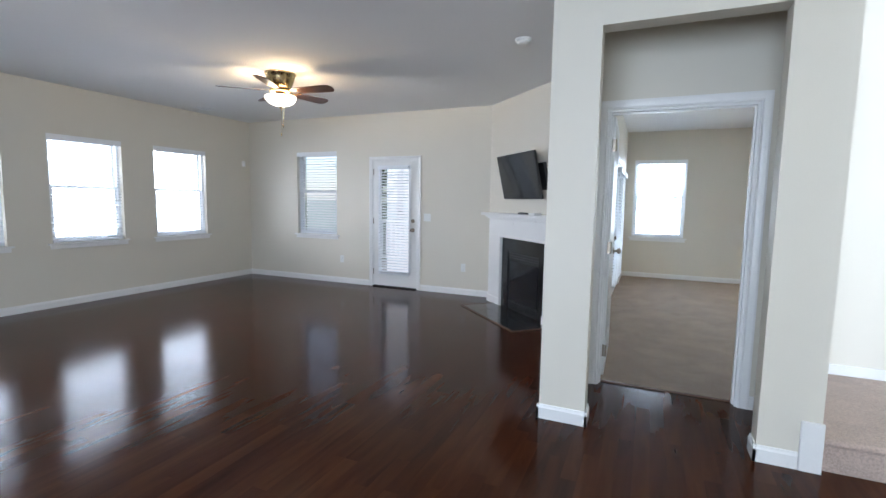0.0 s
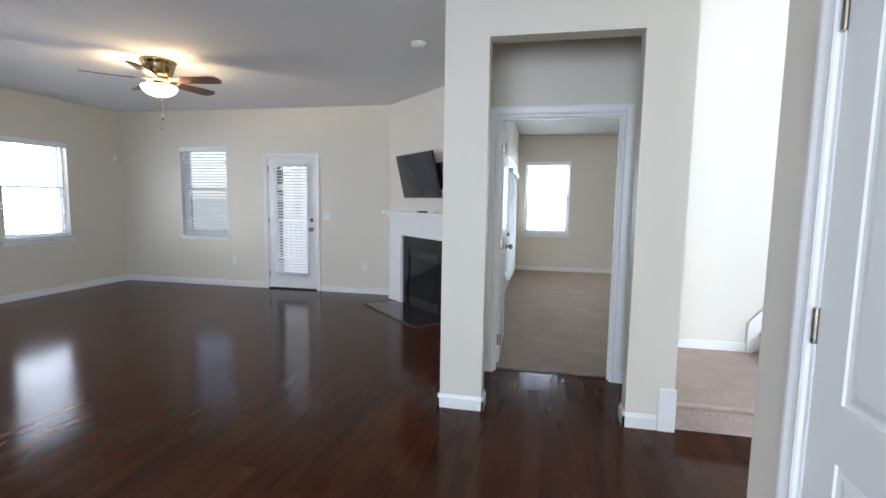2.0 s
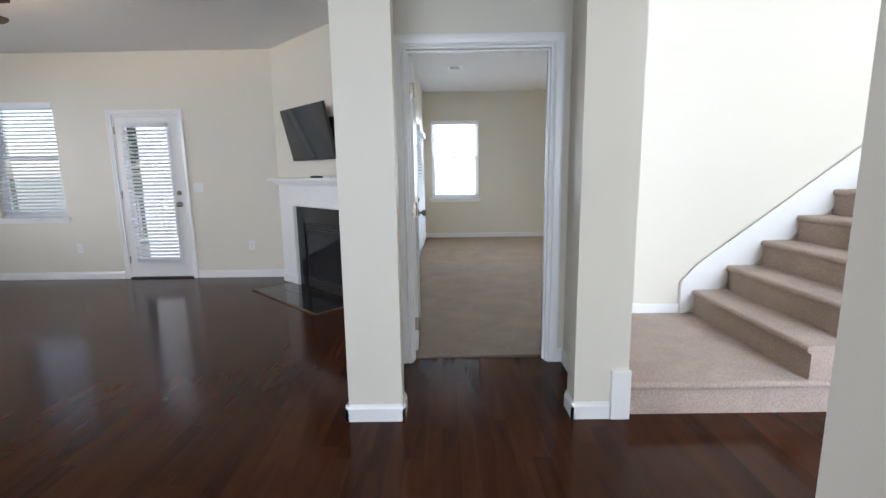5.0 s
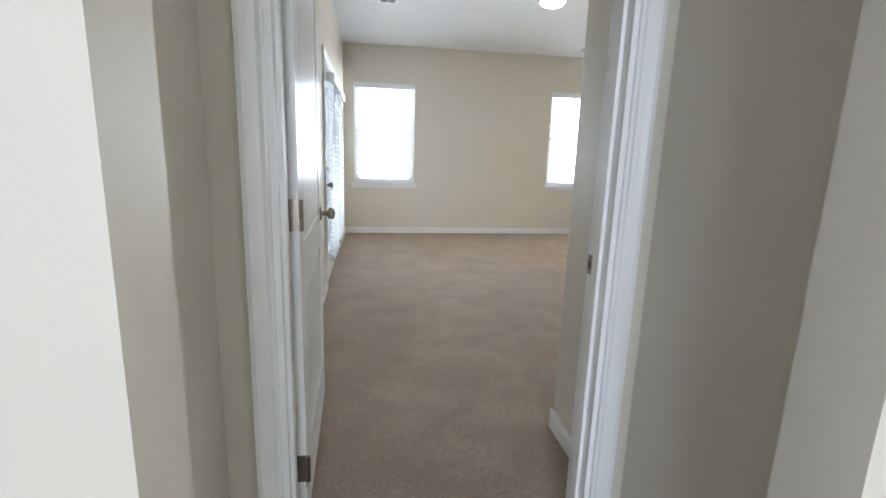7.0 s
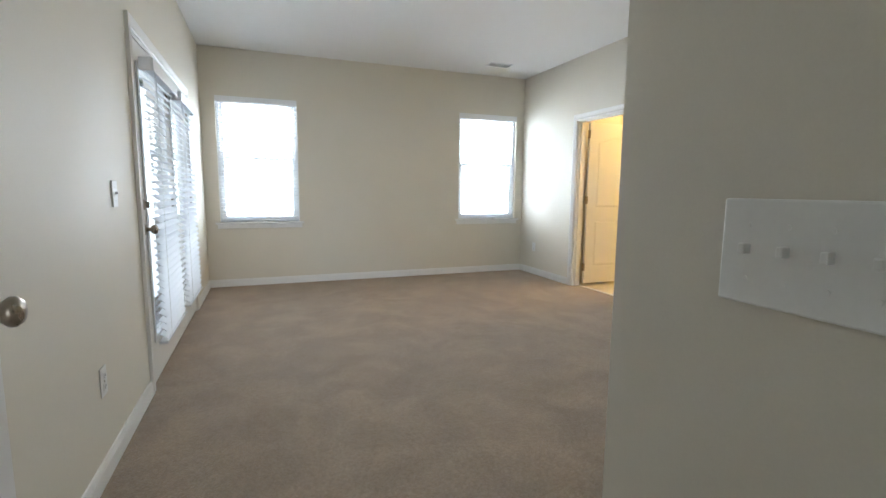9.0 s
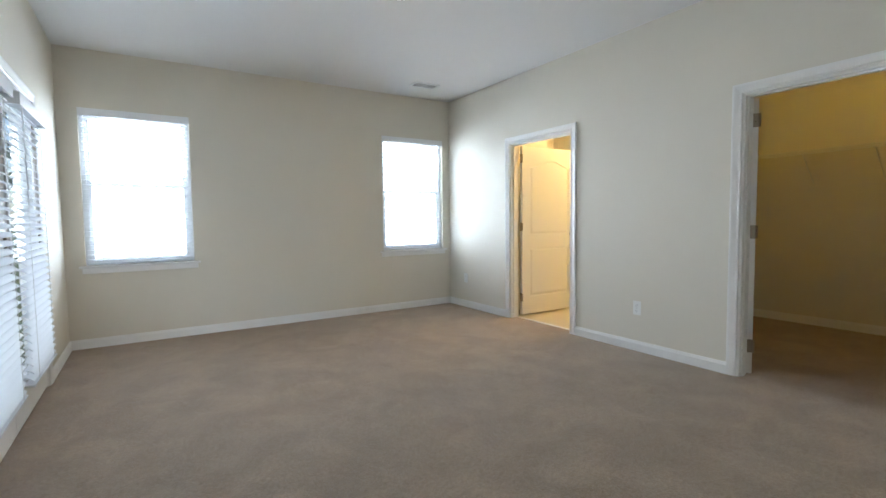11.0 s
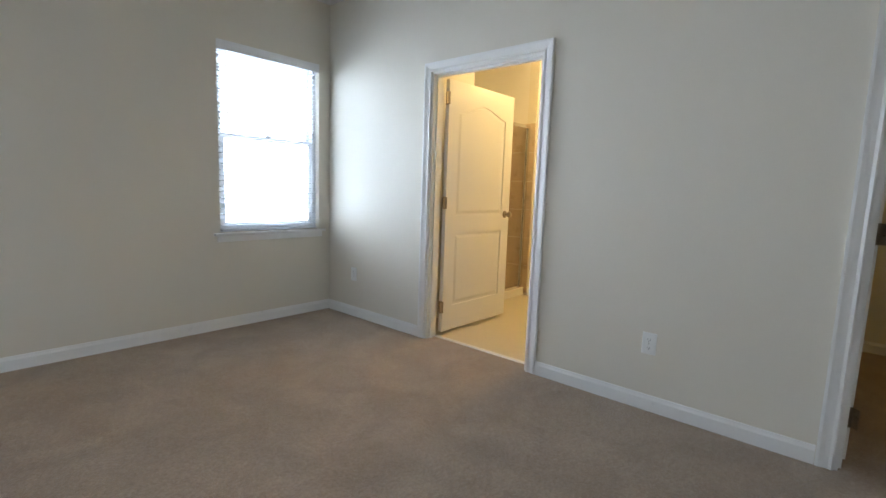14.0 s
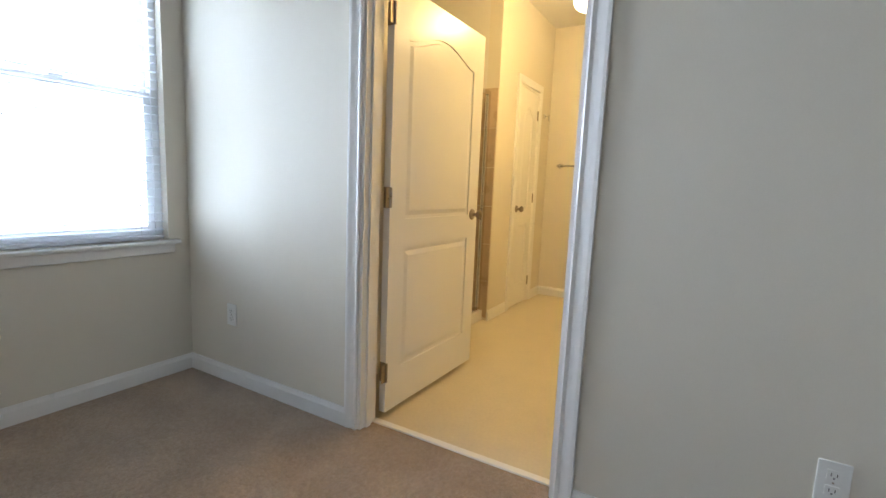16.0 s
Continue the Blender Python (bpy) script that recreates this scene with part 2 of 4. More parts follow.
def part(name, bm, material, parent=None, label="", smooth=False, m=None):
    ob = new(name, bm if isinstance(bm, bpy.types.Mesh) else mesh_of(name, bm, material, smooth))
    if parent:
        ob.parent = parent
    if m is not None:
        ob.matrix_basis = m
    if label:
        tagged(ob, label)
    return ob


def thing(name, m, label, category, group="", kind=""):
    ob = new(name)
    ob.empty_display_size = 0.1
    ob.matrix_basis = m
    return tagged(ob, label, category, group, kind)


def structure(name, bm, material, label, category="wall"):
    return tagged(part(name, bm, material), label, category, kind="structure")


def wall(name, axis, p0, p1, a, b, z0, z1, openings, material, label):
    """Wall whose length runs along axis, p0..p1 thick, with openings (from, to, low, high)."""
    bm = bmesh.new()
    cuts = sorted({a, b, *[o[0] for o in openings], *[o[1] for o in openings]})
    for u, v in zip(cuts, cuts[1:]):
        hole = [o for o in openings if o[0] <= u and o[1] >= v]
        spans = [(z0, z1)]
        if hole:
            spans = [(z0, hole[0][2]), (hole[0][3], z1)]
        for lo, hi in spans:
            if hi - lo > 1e-4:
                if axis == "x":
                    box(bm, u, p0, lo, v, p1, hi)
                else:
                    box(bm, p0, u, lo, p1, v, hi)
    bmesh.ops.remove_doubles(bm, verts=bm.verts, dist=1e-5)
    return structure(name, bm, material, label)

# ---- large structure: walls ----
CREAM = "smooth cream painted drywall"
wall("wall_west", "y", WEST - 0.15, WEST, -7.0, NORTH + 0.15, 0, CEIL, [(a, b, 0.79, 2.12) for a, b in WEST_WINDOWS], PAINT, CREAM + " with three windows")
wall("wall_north", "x", NORTH, NORTH + 0.15, WEST, EAST, 0, CEIL, [(-5.25, -4.43, 0.79, 2.165), (-3.73, -2.935, 0, 2.0)], PAINT, CREAM + " with a window and a door")
DIAG = Matrix.Translation((-1.78, 2.655, 0)) @ pose(0, 0, 0, 0, 0, -45)
dw = structure("wall_fireplace", boxes((0, 0, 0, 2.1213, 0.03, CEIL)), PAINT, CREAM + " across the corner above the fireplace")
dw.matrix_basis = DIAG
wall("wall_bedroom_west", "y", EAST + 0.02, BW, 0.045, BN + 0.14, 0, BCEIL, [(2.86, 4.77, 0, 1.985)], PAINT, CREAM + " with a pair of glazed doors")
structure("wall_pier_left", boxes((-0.272, -0.824, 0, 0.010, -0.69, CEIL), (EAST + 0.02, -0.69, 0, -0.14, 0.045, CEIL), bevel=0.0), PAINT, "square cream drywall pier beside the passage")
structure("wall_pier_right", boxes((0.910, -0.824, 0, 1.190, -0.69, CEIL), (1.04, -0.69, 0, 1.190, 0.045, CEIL)), PAINT, "cream drywall pier beside the stairs")
structure("wall_arch_header", boxes((0.010, -0.824, 2.392, 0.910, -0.69, CEIL)), PAINT, "cream drywall header over the passage opening")
wall("wall_bedroom_entry", "x", -0.08, 0.045, -0.14, 1.04, 0, BCEIL, [(0.004, 0.932, 0, 2.05)], PAINT, CREAM + " round the bedroom doorway")
structure("wall_entry_jog", boxes((JOG, 0.045, 0, 1.190, BS, BCEIL)), PAINT, "short cream drywall return inside the bedroom door")
structure("wall_bedroom_south", boxes((1.190, 0.385, 0, 6.41, BS, 5.3)), PAINT, "tall cream drywall between stairs and bedroom")
wall("wall_bedroom_east", "y", BE, BE + 0.11, BS, BN, 0, BCEIL, [(1.285, 2.165, 0, 1.985), (3.703, 4.612, 0, 1.992)], PAINT, CREAM + " with two doorways")
wall("wall_bedroom_north", "x", BN, BN + 0.14, BW, 7.36, 0, BCEIL, [(a, b, 0.765, 2.198) for a, b in NORTH_WINDOWS], PAINT, CREAM + " with two windows")
structure("wall_closet_back", boxes((6.30, BS, 0, 6.41, 3.30, BCEIL)), PAINT, "cream drywall at the back of the walk-in closet")
structure("wall_closet_bath", boxes((BE + 0.11, 3.30, 0, 7.25, 3.40, BCEIL)), PAINT, "cream drywall between closet and bathroom")
structure("wall_bath_back", boxes((7.25, 3.30, 0, 7.36, BN, BCEIL)), PAINT, "cream drywall at the back of the bathroom")
wall("wall_bath_partition", "x", 4.89, 5.0, 5.96, 7.25, 0, BCEIL, [(6.40, 6.89, 0, 2.03)], PAINT, "cream drywall beside the shower with a narrow door")
structure("wall_shower_east", boxes((5.96, 5.0, 0, 6.06, BN, BCEIL)), WHITEWALL, "white drywall above the shower tiles")
structure("wall_linen_back", boxes((6.07, 5.45, 0, 7.25, 5.52, BCEIL)), PAINT, "cream drywall behind the linen closet")
wall("wall_hall_closet", "y", 1.04, 1.15, -7.0, -2.2, 0, CEIL, [(-3.045, -2.47, 0, 2.06)], PAINT, CREAM + " with a closet door")
structure("wall_hall_return", boxes((1.15, -2.31, 0, 2.0, -2.2, 5.3), (1.89, -7.0, 0, 2.0, -2.31, 5.3), (1.04, -2.2, CEIL + 0.1, 1.15, -0.81, 5.3), (1.04, -7.0, CEIL + 0.1, 1.15, -2.2, 5.3), (1.0, -0.81, CEIL + 0.1, 1.190, 0.44, 5.3)), PAINT, "cream drywall at the foyer")
structure("wall_foyer_east", boxes((6.0, -7.0, 0, 6.11, 0.385, 5.3)), PAINT, "cream drywall at the side of the foyer")
wall("wall_front", "x", -7.15, -7.0, WEST, 6.11, 0, 5.3, [(-2.3, 0.3, 0.6, 2.4), (2.5, 5.3, 0.5, 4.7)], PAINT, CREAM + " at the front of the house")

# floors and ceilings
structure("subfloor", boxes((WEST - 0.1, -7.1, -0.16, 6.1, 0.0, -0.012), (WEST - 0.1, 0.0, -0.16, EAST, NORTH + 0.12, -0.012)), DARKSLOT, "dark floor under the hardwood boards", "floor")
structure("floor_bedroom", boxes((-0.19, 0.012, -0.14, BE + 0.115, BN + 0.05, 0.006), (BE + 0.115, BS, -0.14, 6.35, 3.35, 0.006)), CARPET, "worn tan cut-pile carpet with vacuum marks", "carpet")
structure("floor_bathroom", boxes((BE + 0.115, 3.35, -0.14, 7.3, BN + 0.05, 0.003)), VINYLFLOOR, "cream sheet vinyl bathroom floor", "floor")
structure("ceiling_living", boxes((WEST - 0.15, -7.1, CEIL, 1.15, -0.70, CEIL + 0.1), (WEST - 0.15, -0.70, CEIL, -0.19, NORTH + 0.15, CEIL + 0.1), (-0.19, -0.70, CEIL, 1.190, -0.08, CEIL + 0.1)), CEILING, "white painted ceiling", "ceiling")
structure("ceiling_bedroom", boxes((BW - 0.11, 0.0, BCEIL, 1.19, BS, BCEIL + 0.1), (BW - 0.11, BS, BCEIL, 7.36, BN + 0.14, BCEIL + 0.1)), CEILING, "white painted ceiling", "ceiling")
structure("ceiling_foyer", boxes((1.0, -7.15, 5.3, 6.4, 0.44, 5.4)), CEILING, "white painted high foyer ceiling", "ceiling")
structure("threshold", boxes((0.020, -0.012, -0.01, 0.916, 0.012, 0.010), bevel=0.003), GOLDTRIM, "thin brown edge strip between carpet and wood", "trim")
structure("threshold", boxes((BE + 0.09, 3.703, -0.01, BE + 0.125, 4.612, 0.014), bevel=0.004), TRIM, "white edge strip between carpet and vinyl", "trim")


def baseboard(x0, y0, x1, y1, nx, ny, h=0.092):
    """Skirting along a wall face, standing out along (nx, ny)."""
    bm = bmesh.new()
    prof = [(0, 0), (0.015, 0), (0.015, h - 0.022), (0.010, h - 0.012), (0.007, h), (0, h)]
    L = [[bm.verts.new((x + nx * d, y + ny * d, z)) for d, z in prof] for x, y in ((x0, y0), (x1, y1))]
    for i in range(len(prof)):
        j = (i + 1) % len(prof)
        bm.faces.new((L[0][i], L[0][j], L[1][j], L[1][i]))
    bm.faces.new(L[0])
    bm.faces.new(L[1])
    return structure("baseboard", bm, TRIM, "white painted wooden baseboard", "baseboard")


baseboard(WEST, -7, WEST, NORTH, 1, 0)
baseboard(WEST, NORTH, -3.80, NORTH, 0, -1)
baseboard(-2.865, NORTH, -1.78, NORTH, 0, -1)
baseboard(-1.78, NORTH, -1.56, NORTH - 0.22, -0.7071, -0.7071)
baseboard(EAST, -0.66, EAST, 1.155, -1, 0)
baseboard(-0.272, -0.839, -0.272, -0.69, -1, 0)
baseboard(-0.287, -0.824, 0.025, -0.824, 0, -1)
baseboard(0.010, -0.839, 0.010, -0.69, 1, 0)
baseboard(-0.14, -0.69, -0.14, -0.08, 1, 0)
baseboard(-0.14, -0.08, -0.062, -0.08, 0, -1)
baseboard(0.895, -0.824, 1.095, -0.824, 0, -1)
baseboard(0.910, -0.839, 0.910, -0.69, -1, 0)
baseboard(1.04, -0.69, 1.04, -0.08, -1, 0)
baseboard(0.998, -0.08, 1.04, -0.08, 0, -1)
baseboard(1.04, -2.404, 1.04, -2.185, -1, 0)
baseboard(1.025, -2.2, 2.0, -2.2, 0, 1)
baseboard(BW, 0.045, BW, 2.794, 1, 0)
baseboard(BW, 4.836, BW, BN, 1, 0)
baseboard(BW, BN, BE, BN, 0, -1)
baseboard(BE, BN, BE, 4.678, -1, 0)
baseboard(BE, 3.637, BE, 2.231, -1, 0)
baseboard(BE, 1.22, BE, BS, -1, 0)
baseboard(JOG - 0.015, BS, BE, BS, 0, 1)
baseboard(JOG, 0.065, JOG, BS + 0.015, -1, 0)
baseboard(6.30, BS, 6.30, 3.30, -1, 0)
baseboard(4.14, 3.30, 6.30, 3.30, 0, -1)
baseboard(7.25, 3.4, 7.25, 4.89, -1, 0)
baseboard(5.945, 4.89, 6.33, 4.89, 0, -1)
baseboard(6.96, 4.89, 7.25, 4.89, 0, -1)
structure("trim_skirt_block", boxes((1.097, -0.848, 0, 1.197, -0.825, 0.268), bevel=0.004), TRIM, "white square block at the end of the stair skirt", "trim")

# ---- doors ----


def casing(m, w, h, cw=0.064, depth=0.018, name="door_casing"):
    """Moulded casing round an opening; local x along the wall, -y out of it, from 0 to w."""
    bm = bmesh.new()
    prof = [(0, 0), (0, 0.011), (0.006, 0.015), (0.018, 0.010), (cw * 0.55, 0.013), (cw - 0.012, depth), (cw, depth), (cw, 0)]
    rings = []
    for cx, cz, dx, dz in ((0, 0, -1, 0), (0, h, -1, 1), (w, h, 1, 1), (w, 0, 1, 0)):
        rings.append([bm.verts.new((cx + dx * d, -t, cz + dz * d)) for d, t in prof])
    for a, b in zip(rings, rings[1:]):
        for i in range(len(prof)):
            j = (i + 1) % len(prof)
            bm.faces.new((a[i], a[j], b[j], b[i]))
    bm.faces.new(rings[0])
    bm.faces.new(rings[-1])
    ob = structure(name, bm, TRIM, "white moulded door casing", "trim")
    ob.matrix_basis = m
    return ob


def jamb(m, w, h, depth):
    """Lining of an opening with its stop; local y runs through the wall."""
    t = 0.016
    a = boxes((0, 0, 0, t, depth, h), (w - t, 0, 0, w, depth, h), (t, 0, h - t, w - t, depth, h),
              (t, depth * 0.30, 0, t + 0.011, depth * 0.60, h - t), (w - t - 0.011, depth * 0.30, 0, w - t, depth * 0.60, h - t), (t + 0.011, depth * 0.30, h - t - 0.011, w - t - 0.011, depth * 0.60, h - t))
    ob = structure("door_jamb", a, TRIM, "white painted door jamb", "trim")
    ob.matrix_basis = m
    return ob


def arch_line(x0, x1, z, rise, steps=16):
    pts = []
    for i in range(steps + 1):
        u = -1 + 2 * i / steps
        pts.append((x0 + (x1 - x0) * i / steps, z + rise * (0.5 + 0.5 * math.cos(math.pi * u)) ** 0.8))
    return pts


def knob_mesh(side):
    prof = [(0.032, 0), (0.032, 0.005), (0.028, 0.008), (0.012, 0.010), (0.011, 0.028), (0.020, 0.036), (0.0275, 0.046), (0.0275, 0.055), (0.020, 0.064), (0.006, 0.067)]
    return lathe([(r, side * h) for r, h in prof], 20, "Y")


def panel_door(m, w, h, label, hinge_z=(0.20, 1.02, 1.80), knob_z=0.92, metal=NICKEL):
    """Two-panel door with an arched upper panel. Hinge edge at local x = 0; y from 0 (hinge-pin face) to 0.035."""
    door = thing("panel_door", m, label, "door")
    T, r = 0.035, 0.0075
    leaf = part("leaf", boxes((0, r, 0, w, T - r, h)), DOORPAINT, door)
    s = 0.115
    lo0, lo1, up0, up1 = 0.20, 0.78, 0.92, h - 0.22
    for y0, y1 in ((0, r), (T - r, T)):
        bm = boxes((0, y0, 0, s, y1, h), (w - s, y0, 0, w, y1, h), (s, y0, 0, w - s, y1, lo0), (s, y0, lo1, w - s, y1, up0))
        top = arch_line(s, w - s, up1, 0.075)
        prism(bm, top + [(w - s, h), (s, h)], y0, y1)
        part("stile_frame", bm, DOORPAINT, leaf)
        g = 0.016
        base, tip = (r, 0.0015) if y0 == 0 else (T - r, T - 0.0015)
        bm = prism(bmesh.new(), [(s + g, lo0 + g), (w - s - g, lo0 + g), (w - s - g, lo1 - g), (s + g, lo1 - g)], base, tip, 0.022)
        part("panel", bm, DOORPAINT, leaf)
        top = arch_line(s + g, w - s - g, up1 - g, 0.075)
        bm = prism(bmesh.new(), [(s + g, up0 + g), (w - s - g, up0 + g)] + top[::-1], base, tip, 0.022)
        part("panel", bm, DOORPAINT, leaf)
    bm = knob_mesh(-1)
    part("door_knob", bm, metal, door, "round satin nickel knob", True, pose(w - 0.065, 0, knob_z))
    part("door_knob", knob_mesh(1), metal, door, "round satin nickel knob", True, pose(w - 0.065, T, knob_z))
    part("latch_plate", boxes((w, 0.006, knob_z - 0.03, w + 0.002, 0.029, knob_z + 0.03)), metal, door, "small metal latch plate")
    for z in hinge_z:
        bm = lathe([(0.007, z - 0.045), (0.007, z + 0.045)], 10, "Z", at=(-0.004, -0.006, 0))
        box(bm, -0.003, 0.001, z - 0.047, 0.0, 0.034, z + 0.047)
        box(bm, -0.034, -0.004, z - 0.045, -0.004, -0.001, z + 0.045)
        part("hinge", bm, metal, door, "satin nickel butt hinge")
    return door


def strike(m):
    t = thing("strike_plate", m, "small worn brass strike plate on the white jamb", "strike plate")
    part("plate", boxes((-0.002, -0.016, -0.03, 0.0, 0.016, 0.03), bevel=0.0008), NICKEL, t)
    # no real hole: a dark block on the plate gives its shade
    part("latch_hole_shade", boxes((-0.0035, -0.007, -0.012, -0.0022, 0.007, 0.012)), DARKSLOT, t)


# bedroom doorway, its door swung in against the wall
casing(pose(0.004, -0.08, 0), 0.928, 2.05)
casing(pose(0.932, 0.045, 0, 0, 0, 180), 0.928, 2.05)
jamb(pose(0.004, -0.08, 0), 0.928, 2.05, 0.125)
panel_door(pose(0.044, 0.092, 0.02, 0, 0, 91.8), 0.88, 2.012, "white two-panel bedroom door standing open, nickel knob")
strike(pose(0.916, 0.026, 0.905))
# bathroom doorway, door swung into the bathroom
casing(pose(BE, 4.612, 0, 0, 0, -90), 0.909, 1.992)
casing(pose(BE + 0.11, 3.703, 0, 0, 0, 90), 0.909, 1.992)
jamb(pose(BE, 4.612, 0, 0, 0, -90), 0.909, 1.992, 0.11)
panel_door(pose(BE + 0.150, 4.572, 0.034, 0, 0, -0.5), 0.865, 1.94, "white arched two-panel bathroom door standing open")
strike(pose(BE + 0.08, 3.719, 0.91, 0, 0, 270))
# closet doorway, door swung into the closet
casing(pose(BE, 2.165, 0, 0, 0, -90), 0.88, 1.985)
casing(pose(BE + 0.11, 1.285, 0, 0, 0, 90), 0.88, 1.985)
jamb(pose(BE, 2.165, 0, 0, 0, -90), 0.88, 1.985, 0.11)
panel_door(pose(BE + 0.135, 2.125, 0.012, 0, 0, 38), 0.83, 1.955, "white panel closet door standing open")
# hall closet door, shut
casing(pose(1.04, -2.47, 0, 0, 0, -90), 0.575, 2.06)
jamb(pose(1.04, -2.47, 0, 0, 0, -90), 0.575, 2.06, 0.11)
panel_door(pose(1.043, -2.49, 0.012, 0, 0, -90), 0.535, 2.028, "white arched two-panel hall closet door, shut", (0.28, 1.075, 1.83))
# linen closet in the bathroom
casing(pose(6.40, 4.89, 0), 0.49, 2.03)
jamb(pose(6.40, 4.89, 0), 0.49, 2.03, 0.11)
panel_door(Matrix.Translation((6.875, 4.893, 0.012)) @ Matrix.Diagonal((-1, 1, 1, 1)), 0.455, 1.998, "narrow white panel linen closet door, shut")

# ---- windows and blinds ----


def slat_mesh(w, depth=0.048, t=0.003, tilt=0.0):
    bm = bmesh.new()
    prof = []
    for i in range(5):
        u = -1 + i / 2
        prof.append((u * depth / 2, 0.004 * (1 - u * u)))
    ends = []
    ct, sn = math.cos(tilt), math.sin(tilt)
    for x in (0, w):
        pts = [(y, z) for y, z in prof] + [(y, z - t) for y, z in prof[::-1]]
        ends.append([bm.verts.new((x, y * ct - z * sn, y * sn + z * ct)) for y, z in pts])
    k = len(ends[0])
    for i in range(k):
        j = (i + 1) % k
        bm.faces.new((ends[0][i], ends[0][j], ends[1][j], ends[1][i]))
    bm.faces.new(ends[0])
    bm.faces.new(ends[1])
    return mesh_of("slat", bm, SLAT)


def blind(m, w, z0, z1, tilt, label, pitch=0.043, valance=True):
    """Slatted blind; local x along it, y = 0 in its middle."""
    b = thing("window_blind", m, label, "blind")
    part("headrail", boxes((0, -0.028, z1 - 0.05, w, 0.028, z1), bevel=0.003), SLAT, b)
    if valance:
        part("valance", boxes((-0.012, -0.042, z1 - 0.066, w + 0.012, -0.032, z1 + 0.004), (-0.012, -0.032, z1 - 0.066, -0.004, 0.028, z1 + 0.004), (w + 0.004, -0.032, z1 - 0.066, w + 0.012, 0.028, z1 + 0.004), bevel=0.002), VINYL, b)
    me = slat_mesh(w - 0.006, tilt=tilt)
    z = z0 + 0.05
    while z < z1 - 0.075:
        part("slat", me, None, b, m=pose(0.003, 0, z))
        z += pitch
    part("bottom_rail", boxes((0.004, -0.025, z0 + 0.004, w - 0.004, 0.025, z0 + 0.020), bevel=0.003), SLAT, b)
    bm = bmesh.new()
    for x in (0.12, w - 0.12):
        rod(bm, (x, -0.026, z0 + 0.02), (x, -0.026, z1 - 0.05), 0.0012, 5)
        rod(bm, (x, 0.026, z0 + 0.02), (x, 0.026, z1 - 0.05), 0.0012, 5)
    part("ladder_cord", bm, WIRE, b)
    bm = rod(bmesh.new(), (0.055, -0.036, z1 - 0.06), (0.058, -0.040, z1 - 0.62), 0.004, 6)
    part("tilt_wand", bm, VINYL, b)
    return b


def window(name, m, w, z0, z1, depth, label):
    """Double-hung window; local x along the wall from 0 to w, y = 0 at the inner wall face, y = depth outside."""
    win = thing(name, m, label, "window", kind="structure")
    f = 0.035
    y0, y1 = depth - 0.085, depth - 0.005
    part("window_frame", boxes((0, y0, z0, f, y1, z1), (w - f, y0, z0, w, y1, z1), (f, y0, z1 - f, w - f, y1, z1), (f, y0, z0, w - f, y1, z0 + f)), VINYL, win)
    mid = (z0 + z1) / 2 + 0.03
    s = 0.036
    for nm, a, b, ya in (("upper_sash", mid - 0.02, z1 - f, y0 + 0.045), ("lower_sash", z0 + f, mid + 0.02, y0 + 0.008)):
        sash = part(nm, boxes((f, ya, a, f + s, ya + 0.032, b), (w - f - s, ya, a, w - f, ya + 0.032, b), (f + s, ya, a, w - f - s, ya + 0.032, a + s), (f + s, ya, b - s, w - f - s, ya + 0.032, b), bevel=0.003), VINYL, win)
        p = part("pane", boxes((f + s - 0.005, ya + 0.014, a + s - 0.005, w - f - s + 0.005, ya + 0.018, b - s + 0.005)), GLASS, sash)
        p.visible_shadow = False
    part("sash_lock", boxes((w / 2 - 0.03, y0 - 0.004, mid + 0.02, w / 2 + 0.03, y0 + 0.03, mid + 0.032), bevel=0.003), VINYL, win)
    part("window_sill", boxes((-0.05, -0.038, z0 - 0.022, w + 0.05, y0, z0 - 0.001), bevel=0.005), TRIM, win)
    part("apron", boxes((-0.028, -0.014, z0 - 0.072, w + 0.028, -0.001, z0 - 0.022), bevel=0.004), TRIM, win)
    return win


k = 0
for a, b in WEST_WINDOWS:
    k += 1
    window(f"window_{k}", pose(WEST, a, 0, 0, 0, 90), b - a, 0.79, 2.12, 0.15, "white vinyl double-hung window blown out by daylight")
    blind(pose(WEST - 0.033, a + 0.013, 0, 0, 0, 90), b - a - 0.026, 0.795, 2.115, 0.05, "white slatted blind with open slats in a window")
window("window_4", pose(-5.25, NORTH, 0), 0.82, 0.79, 2.165, 0.15, "white double-hung window onto the porch")
blind(pose(-5.237, NORTH + 0.033, 0), 0.794, 0.795, 2.16, 0.4, "white slatted blind, slats half open, porch behind")
k = 4
for a, b in NORTH_WINDOWS:
    k += 1
    window(f"window_{k}", pose(a, BN, 0), b - a, 0.765, 2.198, 0.14, "white double-hung bedroom window blown out by daylight")
    blind(pose(a + 0.013, BN + 0.033, 0), b - a - 0.026, 0.770, 2.193, 0.0, "white slatted blind with open slats in a window")


